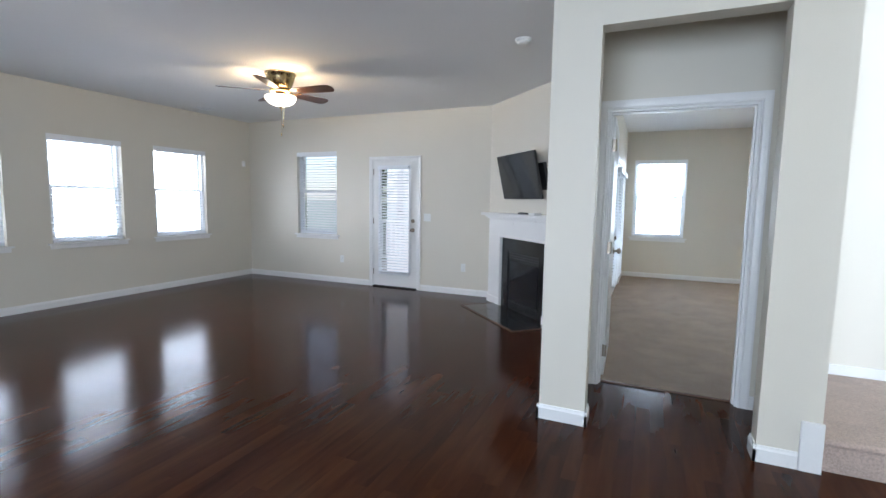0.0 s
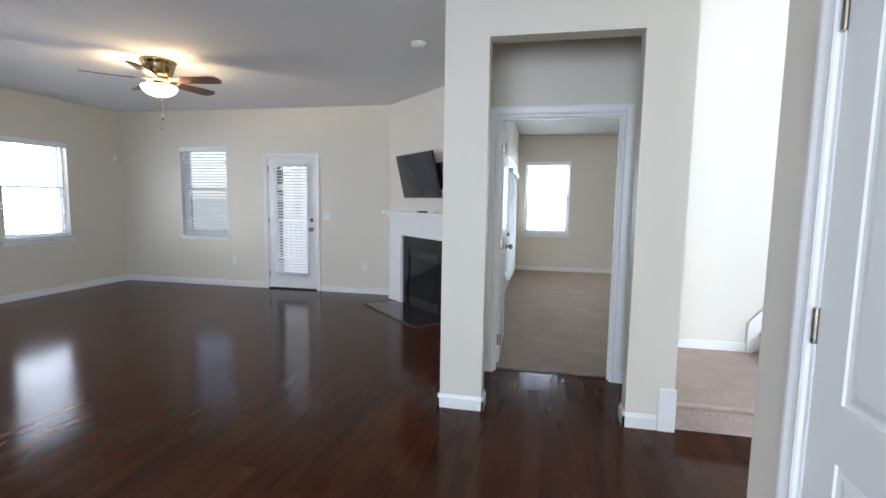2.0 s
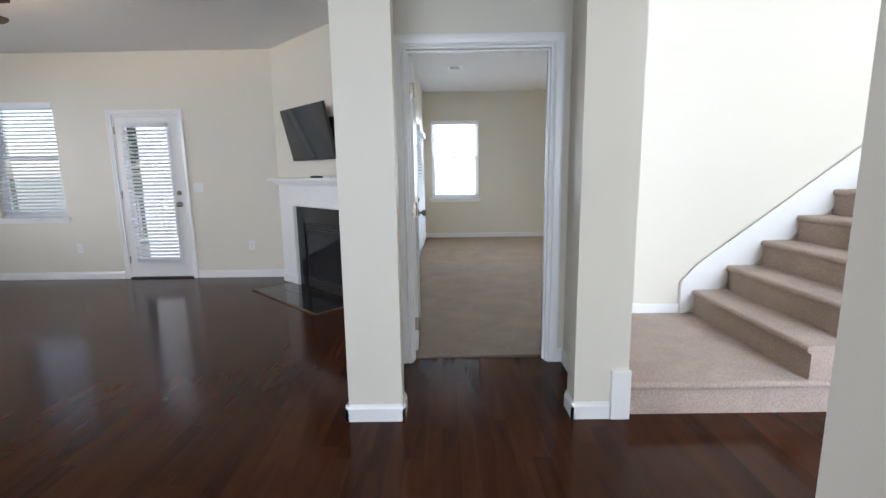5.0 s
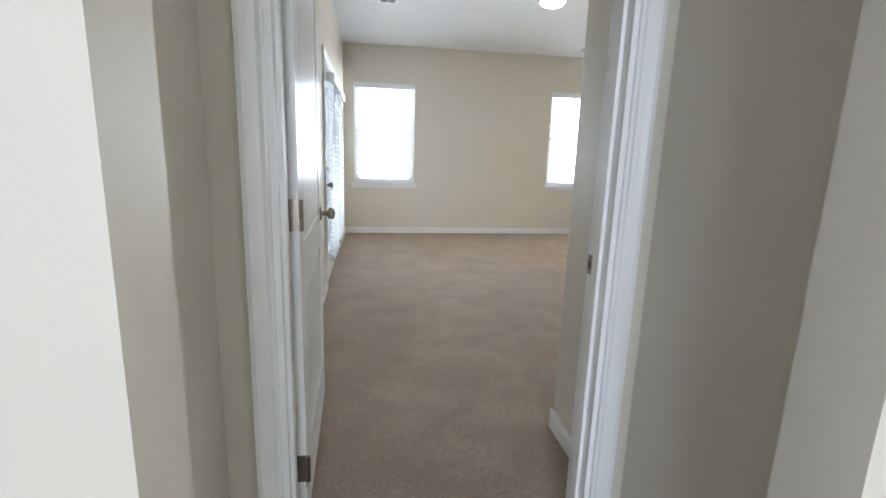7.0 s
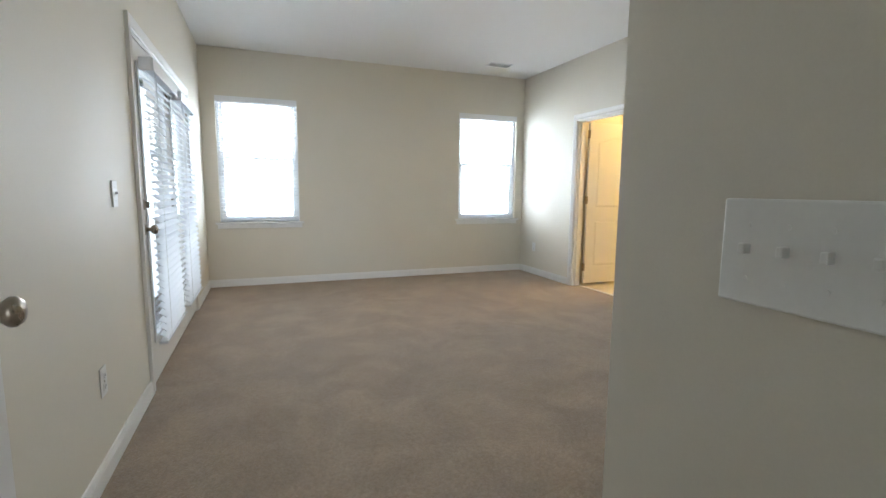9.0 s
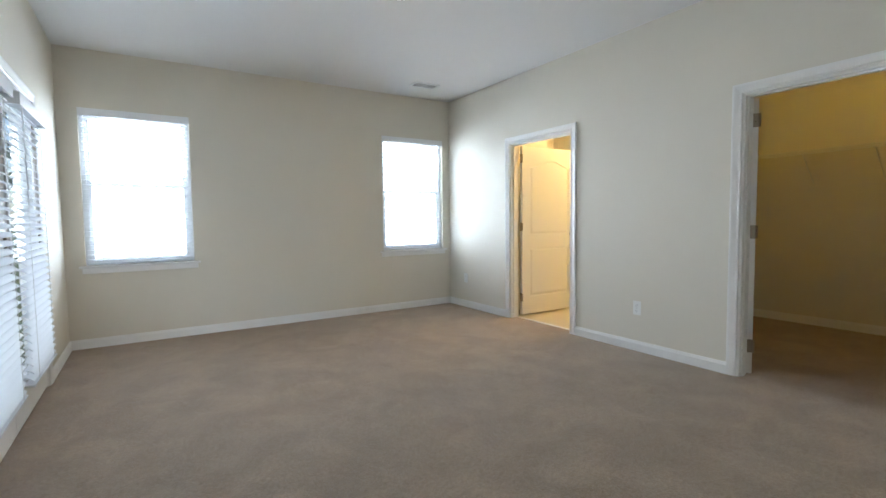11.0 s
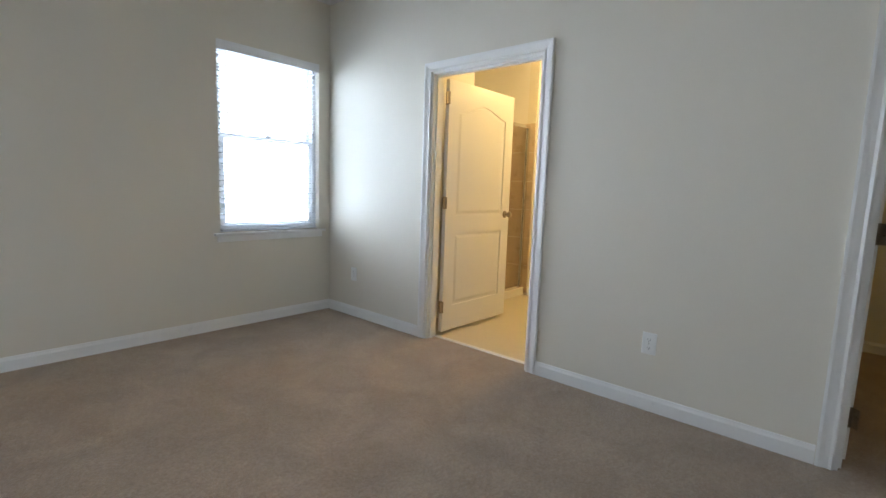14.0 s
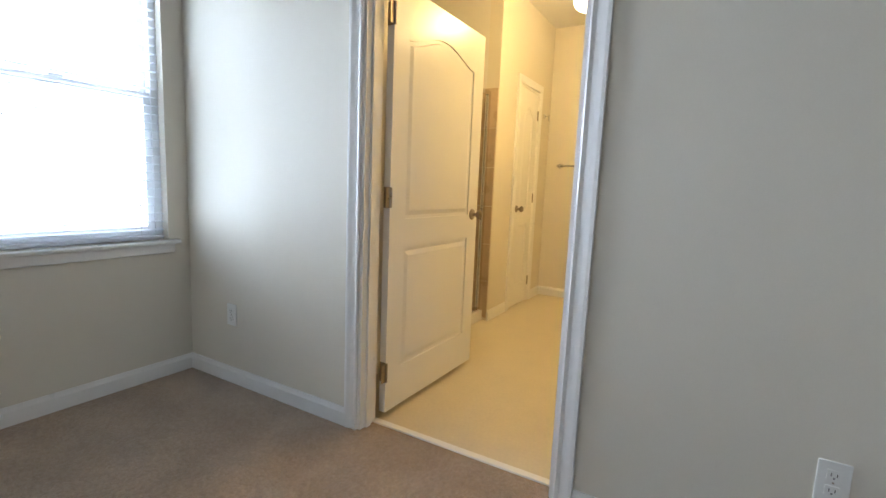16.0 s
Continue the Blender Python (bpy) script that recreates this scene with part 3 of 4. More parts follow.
def glazed_door(m, w, h, label, hinge_x, knob_x, g0, g1, low=0.24, high=1.87):
    """Half-inch thick lite door: y = 0 room face, 0.044 outer face."""
    d = thing("glazed_door", m, label, "door")
    leaf = part("leaf", boxes((0, 0, 0, g0, 0.044, h), (g1, 0, 0, w, 0.044, h), (g0, 0, 0, g1, 0.044, low), (g0, 0, high, g1, 0.044, h)), DOORPAINT, d)
    part("glazing_frame", boxes((g0 - 0.03, -0.010, low - 0.03, g0 + 0.006, -0.001, high + 0.03), (g1 - 0.006, -0.010, low - 0.03, g1 + 0.03, -0.001, high + 0.03), (g0 + 0.006, -0.010, low - 0.03, g1 - 0.006, -0.001, low + 0.006), (g0 + 0.006, -0.010, high - 0.006, g1 - 0.006, -0.001, high + 0.03), bevel=0.003), VINYL, leaf)
    p = part("pane", boxes((g0, 0.02, low, g1, 0.024, high)), GLASS, leaf)
    p.visible_shadow = False
    if knob_x is not None:
        part("door_knob", knob_mesh(-1), NICKEL, d, "round satin nickel knob", True, pose(knob_x, 0, 0.905))
        part("deadbolt", lathe([(0.030, 0), (0.030, -0.008), (0.022, -0.014), (0.008, -0.016)], 18, "Y", boxes((-0.005, -0.034, -0.018, 0.005, -0.012, 0.018), bevel=0.002)), NICKEL, d, "satin nickel thumb-turn", False, pose(knob_x, 0, 1.045))
    for z in (0.22, 1.03, 1.80):
        part("hinge", lathe([(0.007, z - 0.045), (0.007, z + 0.045)], 10, "Z", at=(hinge_x, -0.007, 0)), NICKEL, d)
    return d


# living room door to the porch
casing(pose(-3.73, NORTH, 0), 0.795, 2.0, 0.058)
jamb(pose(-3.73, NORTH, 0), 0.795, 2.0, 0.15)
glazed_door(pose(-3.713, NORTH + 0.004, 0.022), 0.761, 1.958, "white glazed back door, shut, with a blind over its glass", -0.004, 0.700, 0.12, 0.63)
blind(pose(-3.605, NORTH - 0.040, 0), 0.54, 0.215, 1.905, 0.45, "white slatted blind mounted on the back door", valance=False)
structure("threshold", boxes((-3.73, NORTH - 0.02, 0.0, -2.935, NORTH + 0.15, 0.018), bevel=0.003), BLACKMETAL, "dark door threshold", "trim")
# bedroom pair of doors
casing(pose(BW, 2.86, 0, 0, 0, 90), 1.91, 1.985)
jamb(pose(BW, 2.86, 0, 0, 0, 90), 1.91, 1.985, 0.118)
glazed_door(pose(BW - 0.004, 2.877, 0.02, 0, 0, 90), 0.936, 1.945, "white glazed patio door, shut, nickel knob and deadbolt", 0.940, 0.055, 0.13, 0.81, 0.26, 1.80)
glazed_door(pose(BW - 0.004, 3.817, 0.02, 0, 0, 90), 0.936, 1.945, "white glazed patio door, shut, without a knob", 0.940, None, 0.13, 0.81, 0.26, 1.80)
blind(pose(BW + 0.045, 2.975, 0, 0, 0, 90), 0.76, 0.235, 1.865, 0.55, "white slatted blind mounted on a patio door")
blind(pose(BW + 0.045, 3.915, 0, 0, 0, 90), 0.76, 0.235, 1.865, 0.55, "white slatted blind mounted on a patio door")

# ---- stairs ----
stairs = thing("carpeted_stairs", pose(0, 0, 0), "tan carpeted stairs climbing from a low landing", "stairs", kind="structure")


def tread(x0, x1, y0, y1, z0, z1, nose, front="x"):
    """Carpeted step with a rounded nosing."""
    bm = bmesh.new()
    r = 0.022
    prof = [(0.02, z0), (0.02, z1 - 2 * r)] + [(r * (1 - math.sin(a)) - 0.004, z1 - r - r * math.cos(a)) for a in [math.pi * i / 8 for i in range(9)]] + [(0.06, z1)]
    ends = []
    n = len(prof)
    for e in (0, 1):
        row = []
        for d, z in prof + [(1.0, z1), (1.0, z0)]:
            if front == "x":
                x = x0 + min(d, x1 - x0)
                row.append(bm.verts.new((x, (y0, y1)[e], z)))
            else:
                y = y0 + min(d, y1 - y0)
                row.append(bm.verts.new(((x0, x1)[e], y, z)))
        ends.append(row)
    k = len(ends[0])
    for i in range(k):
        j = (i + 1) % k
        bm.faces.new((ends[0][i], ends[0][j], ends[1][j], ends[1][i]))
    bm.faces.new(ends[0])
    bm.faces.new(ends[1])
    return bm


def deep_tread(x0, x1, y0, y1, z):
    bm = tread(x0, x1, y0, y0 + 0.9, 0.0, z, 0.02, "y")
    box(bm, x0, y0 + 0.9, 0, x1, y1, z)
    return bm


part("landing", deep_tread(1.194, 2.36, -0.812, 0.383, 0.185), STAIRCARPET, stairs)
for i in range(13):
    x = 2.125 + 0.245 * i
    z = 0.185 + 0.187 * (i + 1)
    part("step", tread(x, x + 0.29, -0.80, 0.355, z - 0.187, z, 0.02), STAIRCARPET, stairs)
bm = bmesh.new()
prism(bm, [(2.075, 0.185), (5.355, 2.689), (5.355, 3.0), (2.155, 0.56), (2.04, 0.43), (2.04, 0.185)], 0.355, 0.384)
prism(bm, [(2.04, 0.445), (2.155, 0.575), (5.355, 3.015), (5.355, 2.985), (2.155, 0.545), (2.04, 0.415)], 0.347, 0.355)
structure("trim_stair_skirt", bm, TRIM, "white skirt board rising along the stairs", "trim")
structure("baseboard", boxes((1.194, 0.367, 0.186, 2.04, 0.384, 0.262), bevel=0.004), TRIM, "white baseboard along the stair landing", "baseboard")

# ---- fireplace ----
fp = thing("fireplace", DIAG, "white wooden mantel round a black granite fireplace", "fireplace")
F0, F1 = 0.20, 1.92
part("leg", boxes((F0, -0.10, 0, F0 + 0.34, -0.001, 1.02)), TRIM, fp)
part("leg", boxes((F1 - 0.34, -0.10, 0, F1, -0.001, 1.02)), TRIM, fp)
part("leg_plinth", boxes((F0 - 0.012, -0.115, 0, F0 + 0.352, -0.0995, 0.10), bevel=0.004), TRIM, fp)
part("leg_plinth", boxes((F1 - 0.352, -0.115, 0, F1 + 0.012, -0.0995, 0.10), bevel=0.004), TRIM, fp)
part("frieze", boxes((F0 + 0.34, -0.10, 0.92, F1 - 0.34, -0.001, 1.02), (F0, -0.10, 1.02, F1, -0.001, 1.16)), TRIM, fp)
part("inner_moulding", boxes((F0 + 0.315, -0.112, 0, F0 + 0.337, -0.1005, 0.945), (F1 - 0.337, -0.112, 0, F1 - 0.315, -0.1005, 0.945), (F0 + 0.337, -0.112, 0.923, F1 - 0.337, -0.1005, 0.945), bevel=0.003), TRIM, fp)
part("crown_moulding", boxes((F0 - 0.02, -0.125, 1.155, F1 + 0.02, -0.002, 1.178), (F0 - 0.04, -0.15, 1.178, F1 + 0.04, -0.002, 1.202), bevel=0.006), TRIM, fp)
part("mantel_shelf", boxes((F0 - 0.075, -0.20, 1.202, F1 + 0.075, -0.002, 1.236), bevel=0.006), TRIM, fp)
I0, I1 = F0 + 0.345, F1 - 0.345
part("tile_surround", boxes((I0, -0.075, 0, I0 + 0.15, -0.03, 0.918), (I1 - 0.15, -0.075, 0, I1, -0.03, 0.918), (I0 + 0.15, -0.075, 0.745, I1 - 0.15, -0.03, 0.918)), BLACKTILE, fp, "polished black granite tiles")
fb = part("firebox", boxes((I0 + 0.15, -0.05, 0, I1 - 0.15, -0.03, 0.745)), BLACKMETAL, fp, "black metal firebox front")
part("louvre", boxes((I0 + 0.16, -0.068, 0.66, I1 - 0.16, -0.051, 0.672), (I0 + 0.16, -0.068, 0.69, I1 - 0.16, -0.051, 0.702), (I0 + 0.16, -0.068, 0.72, I1 - 0.16, -0.051, 0.732), bevel=0.002), BLACKMETAL, fb)
part("louvre", boxes((I0 + 0.16, -0.068, 0.03, I1 - 0.16, -0.051, 0.042), (I0 + 0.16, -0.068, 0.06, I1 - 0.16, -0.051, 0.072), (I0 + 0.16, -0.068, 0.09, I1 - 0.16, -0.051, 0.102), bevel=0.002), BLACKMETAL, fb)
part("glass_door", boxes((I0 + 0.19, -0.060, 0.13, I1 - 0.19, -0.051, 0.63), bevel=0.003), SCREEN, fb)
hearth = thing("hearth", DIAG, "flush black granite hearth with a thin wood edge", "hearth")
for i in range(4):
    for j in range(2):
        w = (I1 - I0 + 0.3) / 4
        part("tile", boxes((I0 - 0.15 + i * w + 0.001, -0.56 + 0.225 * j, 0.0, I0 - 0.15 + (i + 1) * w - 0.001, -0.56 + 0.225 * (j + 1) - 0.002, 0.009), bevel=0.001), BLACKTILE, hearth)
part("edge_strip", boxes((I0 - 0.17, -0.585, 0, I1 + 0.17, -0.561, 0.012), (I0 - 0.17, -0.561, 0, I0 - 0.151, -0.12, 0.012), (I1 + 0.151, -0.561, 0, I1 + 0.17, -0.12, 0.012), bevel=0.002), GOLDTRIM, hearth, "thin brown wooden edge strip")

# television on a tilting arm, and the small things on the mantel
tv = thing("television", DIAG @ pose(1.02, -0.14, 1.69, 13, 0, -3), "black flat television on a tilted wall arm", "television")
part("bezel", boxes((-0.475, -0.018, -0.275, 0.475, 0.018, 0.275), bevel=0.004), BLACKPLASTIC, tv)
part("screen", boxes((-0.465, -0.0205, -0.262, 0.465, -0.0185, 0.266)), SCREEN, tv, "dark reflective screen")
part("wall_bracket", boxes((-0.16, 0.018, -0.10, 0.16, 0.05, 0.10), (-0.04, 0.05, -0.03, 0.04, 0.12, 0.03), bevel=0.004), BLACKMETAL, tv)
part("wall_plate", boxes((0.33, 0.085, -0.19, 0.47, 0.125, 0.12), bevel=0.004), BLACKMETAL, tv)
rem = thing("remote_control", DIAG @ pose(1.10, -0.11, 1.2365, 0, 0, 12), "small black remote control lying on the mantel", "remote")
part("body", boxes((-0.075, -0.024, 0, 0.075, 0.024, 0.020), bevel=0.008), BLACKPLASTIC, rem)
part("keypad", boxes((-0.055, -0.017, 0.0202, 0.03, 0.017, 0.0225), bevel=0.001), DARKSLOT, rem)
bx = thing("cable_box", DIAG @ pose(1.36, -0.11, 1.2365), "small white electronic box lying on the mantel", "box")
part("body", boxes((-0.07, -0.045, 0, 0.07, 0.045, 0.02), bevel=0.005), PLASTIC, bx)

# ---- ceiling fan ----
FX, FY = -3.41, 0.30
fan = thing("ceiling_fan", pose(FX, FY, CEIL) @ Matrix.Scale(1.2, 4), "antique brass ceiling fan, five dark blades, lit bowl", "ceiling fan")
part("motor_housing", lathe([(0.135, 0), (0.140, -0.012), (0.128, -0.022), (0.122, -0.05), (0.105, -0.10), (0.09, -0.13), (0.07, -0.14)], 32), BRASS, fan, "antique brass housing", True)
part("blade_hub", lathe([(0.075, -0.14), (0.092, -0.146), (0.092, -0.166), (0.06, -0.172)], 28), BRASS, fan, "", True)
part("light_collar", lathe([(0.05, -0.172), (0.05, -0.19), (0.075, -0.194), (0.075, -0.20)], 28), BRASS, fan, "", True)
for i in range(5):
    a = 72 * i + 7
    m = pose(0, 0, -0.158, 0, 0, a)
    bm = bmesh.new()
    pts = [(0.17, -0.048), (0.30, -0.058), (0.46, -0.064), (0.505, -0.058), (0.528, -0.03), (0.532, 0), (0.528, 0.03), (0.505, 0.058), (0.46, 0.064), (0.30, 0.058), (0.17, 0.048)]
    lo = [bm.verts.new((x, y, -0.003)) for x, y in pts]
    hi = [bm.verts.new((x, y, 0.003)) for x, y in pts]
    bm.faces.new(lo[::-1])
    bm.faces.new(hi)
    for q in range(len(pts)):
        r = (q + 1) % len(pts)
        bm.faces.new((lo[q], lo[r], hi[r], hi[q]))
    bl = part("blade", bm, BLADE, fan, "dark walnut blade", False, m @ pose(0, 0, 0, -12))
    part("blade_arm", boxes((0.085, -0.016, 0.0035, 0.20, 0.016, 0.008), (0.17, -0.034, 0.0035, 0.24, 0.034, 0.008), bevel=0.0015), BRASS, bl)
bowl = []
for i in range(11):
    a = math.pi / 2 * i / 10
    bowl.append((max(0.004, 0.135 * math.cos(a)), -0.205 - 0.085 * math.sin(a)))
bm = bmesh.new()
rings = []
for r, z in bowl:
    rings.append([bm.verts.new((r * math.cos(6.28319 * i / 32), r * math.sin(6.28319 * i / 32), z)) for i in range(32)])
for p, q in zip(rings, rings[1:]):
    for i in range(32):
        bm.faces.new((p[i], p[(i + 1) % 32], q[(i + 1) % 32], q[i]))
part("glass_bowl", bm, LAMPGLASS, fan, "lit white glass bowl", True)
part("finial", lathe([(0.014, -0.288), (0.016, -0.296), (0.008, -0.305), (0.003, -0.312)], 14), BRASS, fan, "", True)
for dx, dy, L in ((0.055, 0.0, 0.45), (-0.03, 0.04, 0.52)):
    pc = part("pull_chain", rod(bmesh.new(), (dx, dy, -0.20), (dx * 0.4, dy * 0.4, -L), 0.0015, 5), BRASS, fan)
    part("chain_fob", lathe([(0.002, -L), (0.007, -L - 0.008), (0.007, -L - 0.022), (0.002, -L - 0.03)], 10, at=(dx * 0.4, dy * 0.4, 0)), BRASS, pc)
for dx in (-0.1, 0.1):
    bulb = new("fan_bulb", bpy.data.lights.new("fan_bulb", "POINT"))
    bulb.data.energy, bulb.data.color, bulb.data.shadow_soft_size = 19, (1.0, 0.76, 0.46), 0.02
    bulb.location = (FX + dx, FY, CEIL - 0.240)

# flush ceiling lamp of the bedroom
cl = thing("flush_ceiling_lamp", pose(1.975, 3.37, BCEIL), "small lit flush ceiling lamp with a brass ring", "ceiling lamp")
part("ring", lathe([(0.135, 0), (0.15, -0.012), (0.138, -0.028), (0.12, -0.033)], 32), BRASS, cl, "polished brass ring", True)
part("glass_dome", lathe([(0.125, -0.03), (0.118, -0.048), (0.098, -0.066), (0.064, -0.08), (0.03, -0.087), (0.004, -0.088)], 32), LAMPGLASS, cl, "lit frosted glass dome", True)
part("finial", lathe([(0.010, -0.086), (0.012, -0.094), (0.004, -0.102)], 12), BRASS, cl, "", True)

# ---- vents, alarm, sensor ----


def vent(x, y, z, w, d, yaw, label="white metal ceiling vent with slats"):
    v = thing("ceiling_vent", pose(x, y, z, 0, 0, yaw), label, "vent")
    # flat dark sheet stands for the shade of the duct behind the slats
    part("duct_shade", boxes((-w / 2 + 0.02, -d / 2 + 0.02, -0.003, w / 2 - 0.02, d / 2 - 0.02, -0.001)), DARKSLOT, v)
    part("frame", boxes((-w / 2, -d / 2, -0.008, w / 2, -d / 2 + 0.025, 0), (-w / 2, d / 2 - 0.025, -0.008, w / 2, d / 2, 0), (-w / 2, -d / 2 + 0.025, -0.008, -w / 2 + 0.025, d / 2 - 0.025, 0), (w / 2 - 0.025, -d / 2 + 0.025, -0.008, w / 2, d / 2 - 0.025, 0), (-0.008, -d / 2 + 0.025, -0.008, 0.008, d / 2 - 0.025, 0), bevel=0.002), VINYL, v)
    n = 7
    for i in range(n):
        y0 = -d / 2 + 0.03 + (d - 0.06) * (i + 0.5) / n
        sl = part("slat", boxes((-w / 2 + 0.025, -0.006, -0.001, w / 2 - 0.025, 0.006, 0.0005)), VINYL, v, "", False, pose(0, y0, -0.006, 35))
    return v


vent(-5.95, 1.42, CEIL, 0.30, 0.15, 90)
vent(3.313, 5.33, BCEIL, 0.32, 0.17, 0)
vent(0.42, 3.82, BCEIL, 0.20, 0.20, 0, "white square metal ceiling vent with slats")
sd = thing("smoke_detector", pose(-0.72, 0.20, CEIL), "round white smoke detector on the ceiling", "smoke detector")
part("base", lathe([(0.068, 0), (0.068, -0.012), (0.062, -0.014)], 28), PLASTIC, sd, "", True)
part("cover", lathe([(0.058, -0.014), (0.056, -0.03), (0.045, -0.038), (0.01, -0.04)], 28), PLASTIC, sd, "", True)
ms = thing("alarm_sensor", pose(WEST + 0.02, 2.50, 1.98, 0, 0, 45), "small white alarm sensor in the corner", "sensor")
part("housing", boxes((-0.03, -0.03, -0.05, 0.03, 0.02, 0.05), bevel=0.008), PLASTIC, ms)
part("lens", boxes((-0.02, -0.034, -0.035, 0.02, -0.0302, 0.0), bevel=0.0015), VINYL, ms)

# ---- switches and sockets ----


def plate(name, m, w, h, label):
    p = thing(name, m, label, "socket" if name == "wall_outlet" else "switch")
    part("cover_plate", boxes((-w / 2, -0.006, -h / 2, w / 2, 0, h / 2), bevel=0.0025), PLASTIC, p)
    return p


def outlet(m):
    p = plate("wall_outlet", m, 0.074, 0.118, "white double wall outlet above the baseboard")
    for z in (-0.022, 0.022):
        r = part("receptacle", boxes((-0.016, -0.0085, z - 0.014, 0.016, -0.0062, z + 0.014), bevel=0.001), PLASTIC, p)
        # slots are not cut; thin dark blocks on the face carry their shade
        part("slot_shade", boxes((-0.0075, -0.0095, z - 0.003, -0.0055, -0.0087, z + 0.006), (0.0055, -0.0095, z - 0.003, 0.0075, -0.0087, z + 0.006), (-0.002, -0.0095, z - 0.010, 0.002, -0.0087, z - 0.006)), DARKSLOT, r)
    part("screw", lathe([(0.003, -0.006), (0.003, -0.0075)], 8, "Y"), NICKEL, p)
    return p


def switches(m, n, label):
    p = plate("light_switch", m, 0.072 + 0.046 * (n - 1), 0.118, label)
    for i in range(n):
        x = (i - (n - 1) / 2) * 0.046
        part("toggle", boxes((x - 0.004, -0.018, -0.002, x + 0.004, -0.0062, 0.010), bevel=0.0015), PLASTIC, p)
        for z in (-0.03, 0.03):
            part("screw", lathe([(0.003, -0.006), (0.003, -0.0075)], 8, "Y", at=(x, 0, z)), PLASTIC, p)
    return p


outlet(pose(-4.33, NORTH, 0.40))
outlet(pose(-2.17, NORTH, 0.405))
outlet(pose(BE, 5.49, 0.385, 0, 0, -90))
outlet(pose(BE, 2.965, 0.375, 0, 0, -90))
outlet(pose(BW, 2.04, 0.39, 0, 0, 90))
switches(pose(-2.768, NORTH, 1.13), 2, "white double light switch beside the back door")
switches(pose(BW, 2.39, 1.13, 0, 0, 90), 1, "white single light switch beside the patio doors")
switches(pose(JOG, 0.235, 1.084, 0, 0, -90) @ Matrix.Diagonal((1.04, 1.2, 1.15, 1)), 4, "white four-gang switch plate by the bedroom door")

# ---- walk-in closet ----
shelf = thing("wire_shelf", pose(6.30, 0.56, 1.78), "white coated wire closet shelf on wall braces", "shelf")
bm = bmesh.new()
for x, z in ((-0.005, 0), (-0.15, 0), (-0.30, 0), (-0.30, -0.035)):
    rod(bm, (x, 0, z), (x, 2.73, z), 0.0035, 6)
part("long_rods", bm, WIRE, shelf)
bm = bmesh.new()
for i in range(91):
    y = 0.02 + i * 0.03
    rod(bm, (0, y, 0.004), (-0.302, y, 0.004), 0.0016, 4)
    rod(bm, (-0.302, y, 0.004), (-0.302, y, -0.035), 0.0016, 4)
part("cross_wires", bm, WIRE, shelf)
for y in (0.39, 0.90, 1.44, 1.99, 2.54):
    part("brace", rod(bmesh.new(), (-0.30, y, -0.03), (-0.004, y, -0.31), 0.006, 6), WIRE, shelf)
clb = thing("closet_lamp", pose(5.3, 2.2, BCEIL), "plain lit closet ceiling lamp", "ceiling lamp")
part("base", lathe([(0.09, 0), (0.09, -0.02), (0.06, -0.03)], 20), PLASTIC, clb, "", True)
part("bulb", lathe([(0.02, -0.03), (0.035, -0.06), (0.04, -0.085), (0.025, -0.11), (0.004, -0.12)], 20), LAMPGLASS, clb, "lit bulb", True)
lamp = new("closet_light", bpy.data.lights.new("closet_light", "POINT"))
lamp.data.energy, lamp.data.color, lamp.data.shadow_soft_size = 7.0, (1.0, 0.64, 0.09), 0.05
lamp.location = (5.3, 2.2, BCEIL - 0.20)

# ---- bathroom ----
sh = thing("shower_enclosure", pose(0, 0, 0), "framed glass shower with tan tiles and white pan", "shower")
part("shower_pan", boxes((4.9, 5.0, 0.003, 5.955, 5.85, 0.03), (4.9, 4.93, 0.003, 5.955, 5.0, 0.09), bevel=0.006), SHOWERPAN, sh, "white shower pan with a curb")
part("chrome_frame", boxes((4.9, 4.95, 0.09, 4.935, 4.98, 1.87), (5.905, 4.95, 0.09, 5.94, 4.98, 1.87), (4.935, 4.95, 1.84, 5.905, 4.98, 1.87), (4.935, 4.95, 0.09, 5.905, 4.98, 0.115), (5.40, 4.95, 0.115, 5.43, 4.98, 1.84)), CHROME, sh, "polished metal frame")
p = part("pane", boxes((4.935, 4.963, 0.115, 5.905, 4.967, 1.84)), GLASS, sh)
p.visible_shadow = False
for i in range(6):
    for j in range(3):
        part("tile", boxes((5.944, 4.893 + j * 0.32, 0.03 + i * 0.312, 5.958, 4.893 + j * 0.32 + 0.316, 0.03 + i * 0.312 + 0.308), bevel=0.002), SHOWERTILE, sh, "tan ceramic tile" if i + j == 0 else "")
for i in range(6):
    for j in range(4):
        part("tile", boxes((4.9 + j * 0.26, 5.846, 0.03 + i * 0.312, 4.9 + j * 0.26 + 0.257, 5.858, 0.03 + i * 0.312 + 0.308), bevel=0.002), SHOWERTILE, sh)
structure("wall_shower_side", boxes((BE + 0.11, 4.93, 0, 4.895, 5.862, BCEIL)), WHITEWALL, "white drywall beside the shower")
tb = thing("towel_bar", pose(7.25, 4.34, 1.36), "chrome towel bar on the bathroom wall", "towel bar")
part("bar", rod(bmesh.new(), (-0.06, -0.24, 0), (-0.06, 0.42, 0), 0.009, 12), CHROME, tb, "", True)
for y in (-0.22, 0.40):
    part("post", lathe([(0.024, 0), (0.024, -0.008), (0.012, -0.014), (0.012, -0.06), (0.014, -0.072)], 16, "X", at=(0, y, 0)), CHROME, tb, "", True)
hk = thing("robe_hook", pose(7.08, 4.89, 1.84), "chrome robe hook on the bathroom wall", "hook")
part("base", lathe([(0.024, 0), (0.024, -0.008), (0.016, -0.012)], 16, "Y"), CHROME, hk, "", True)
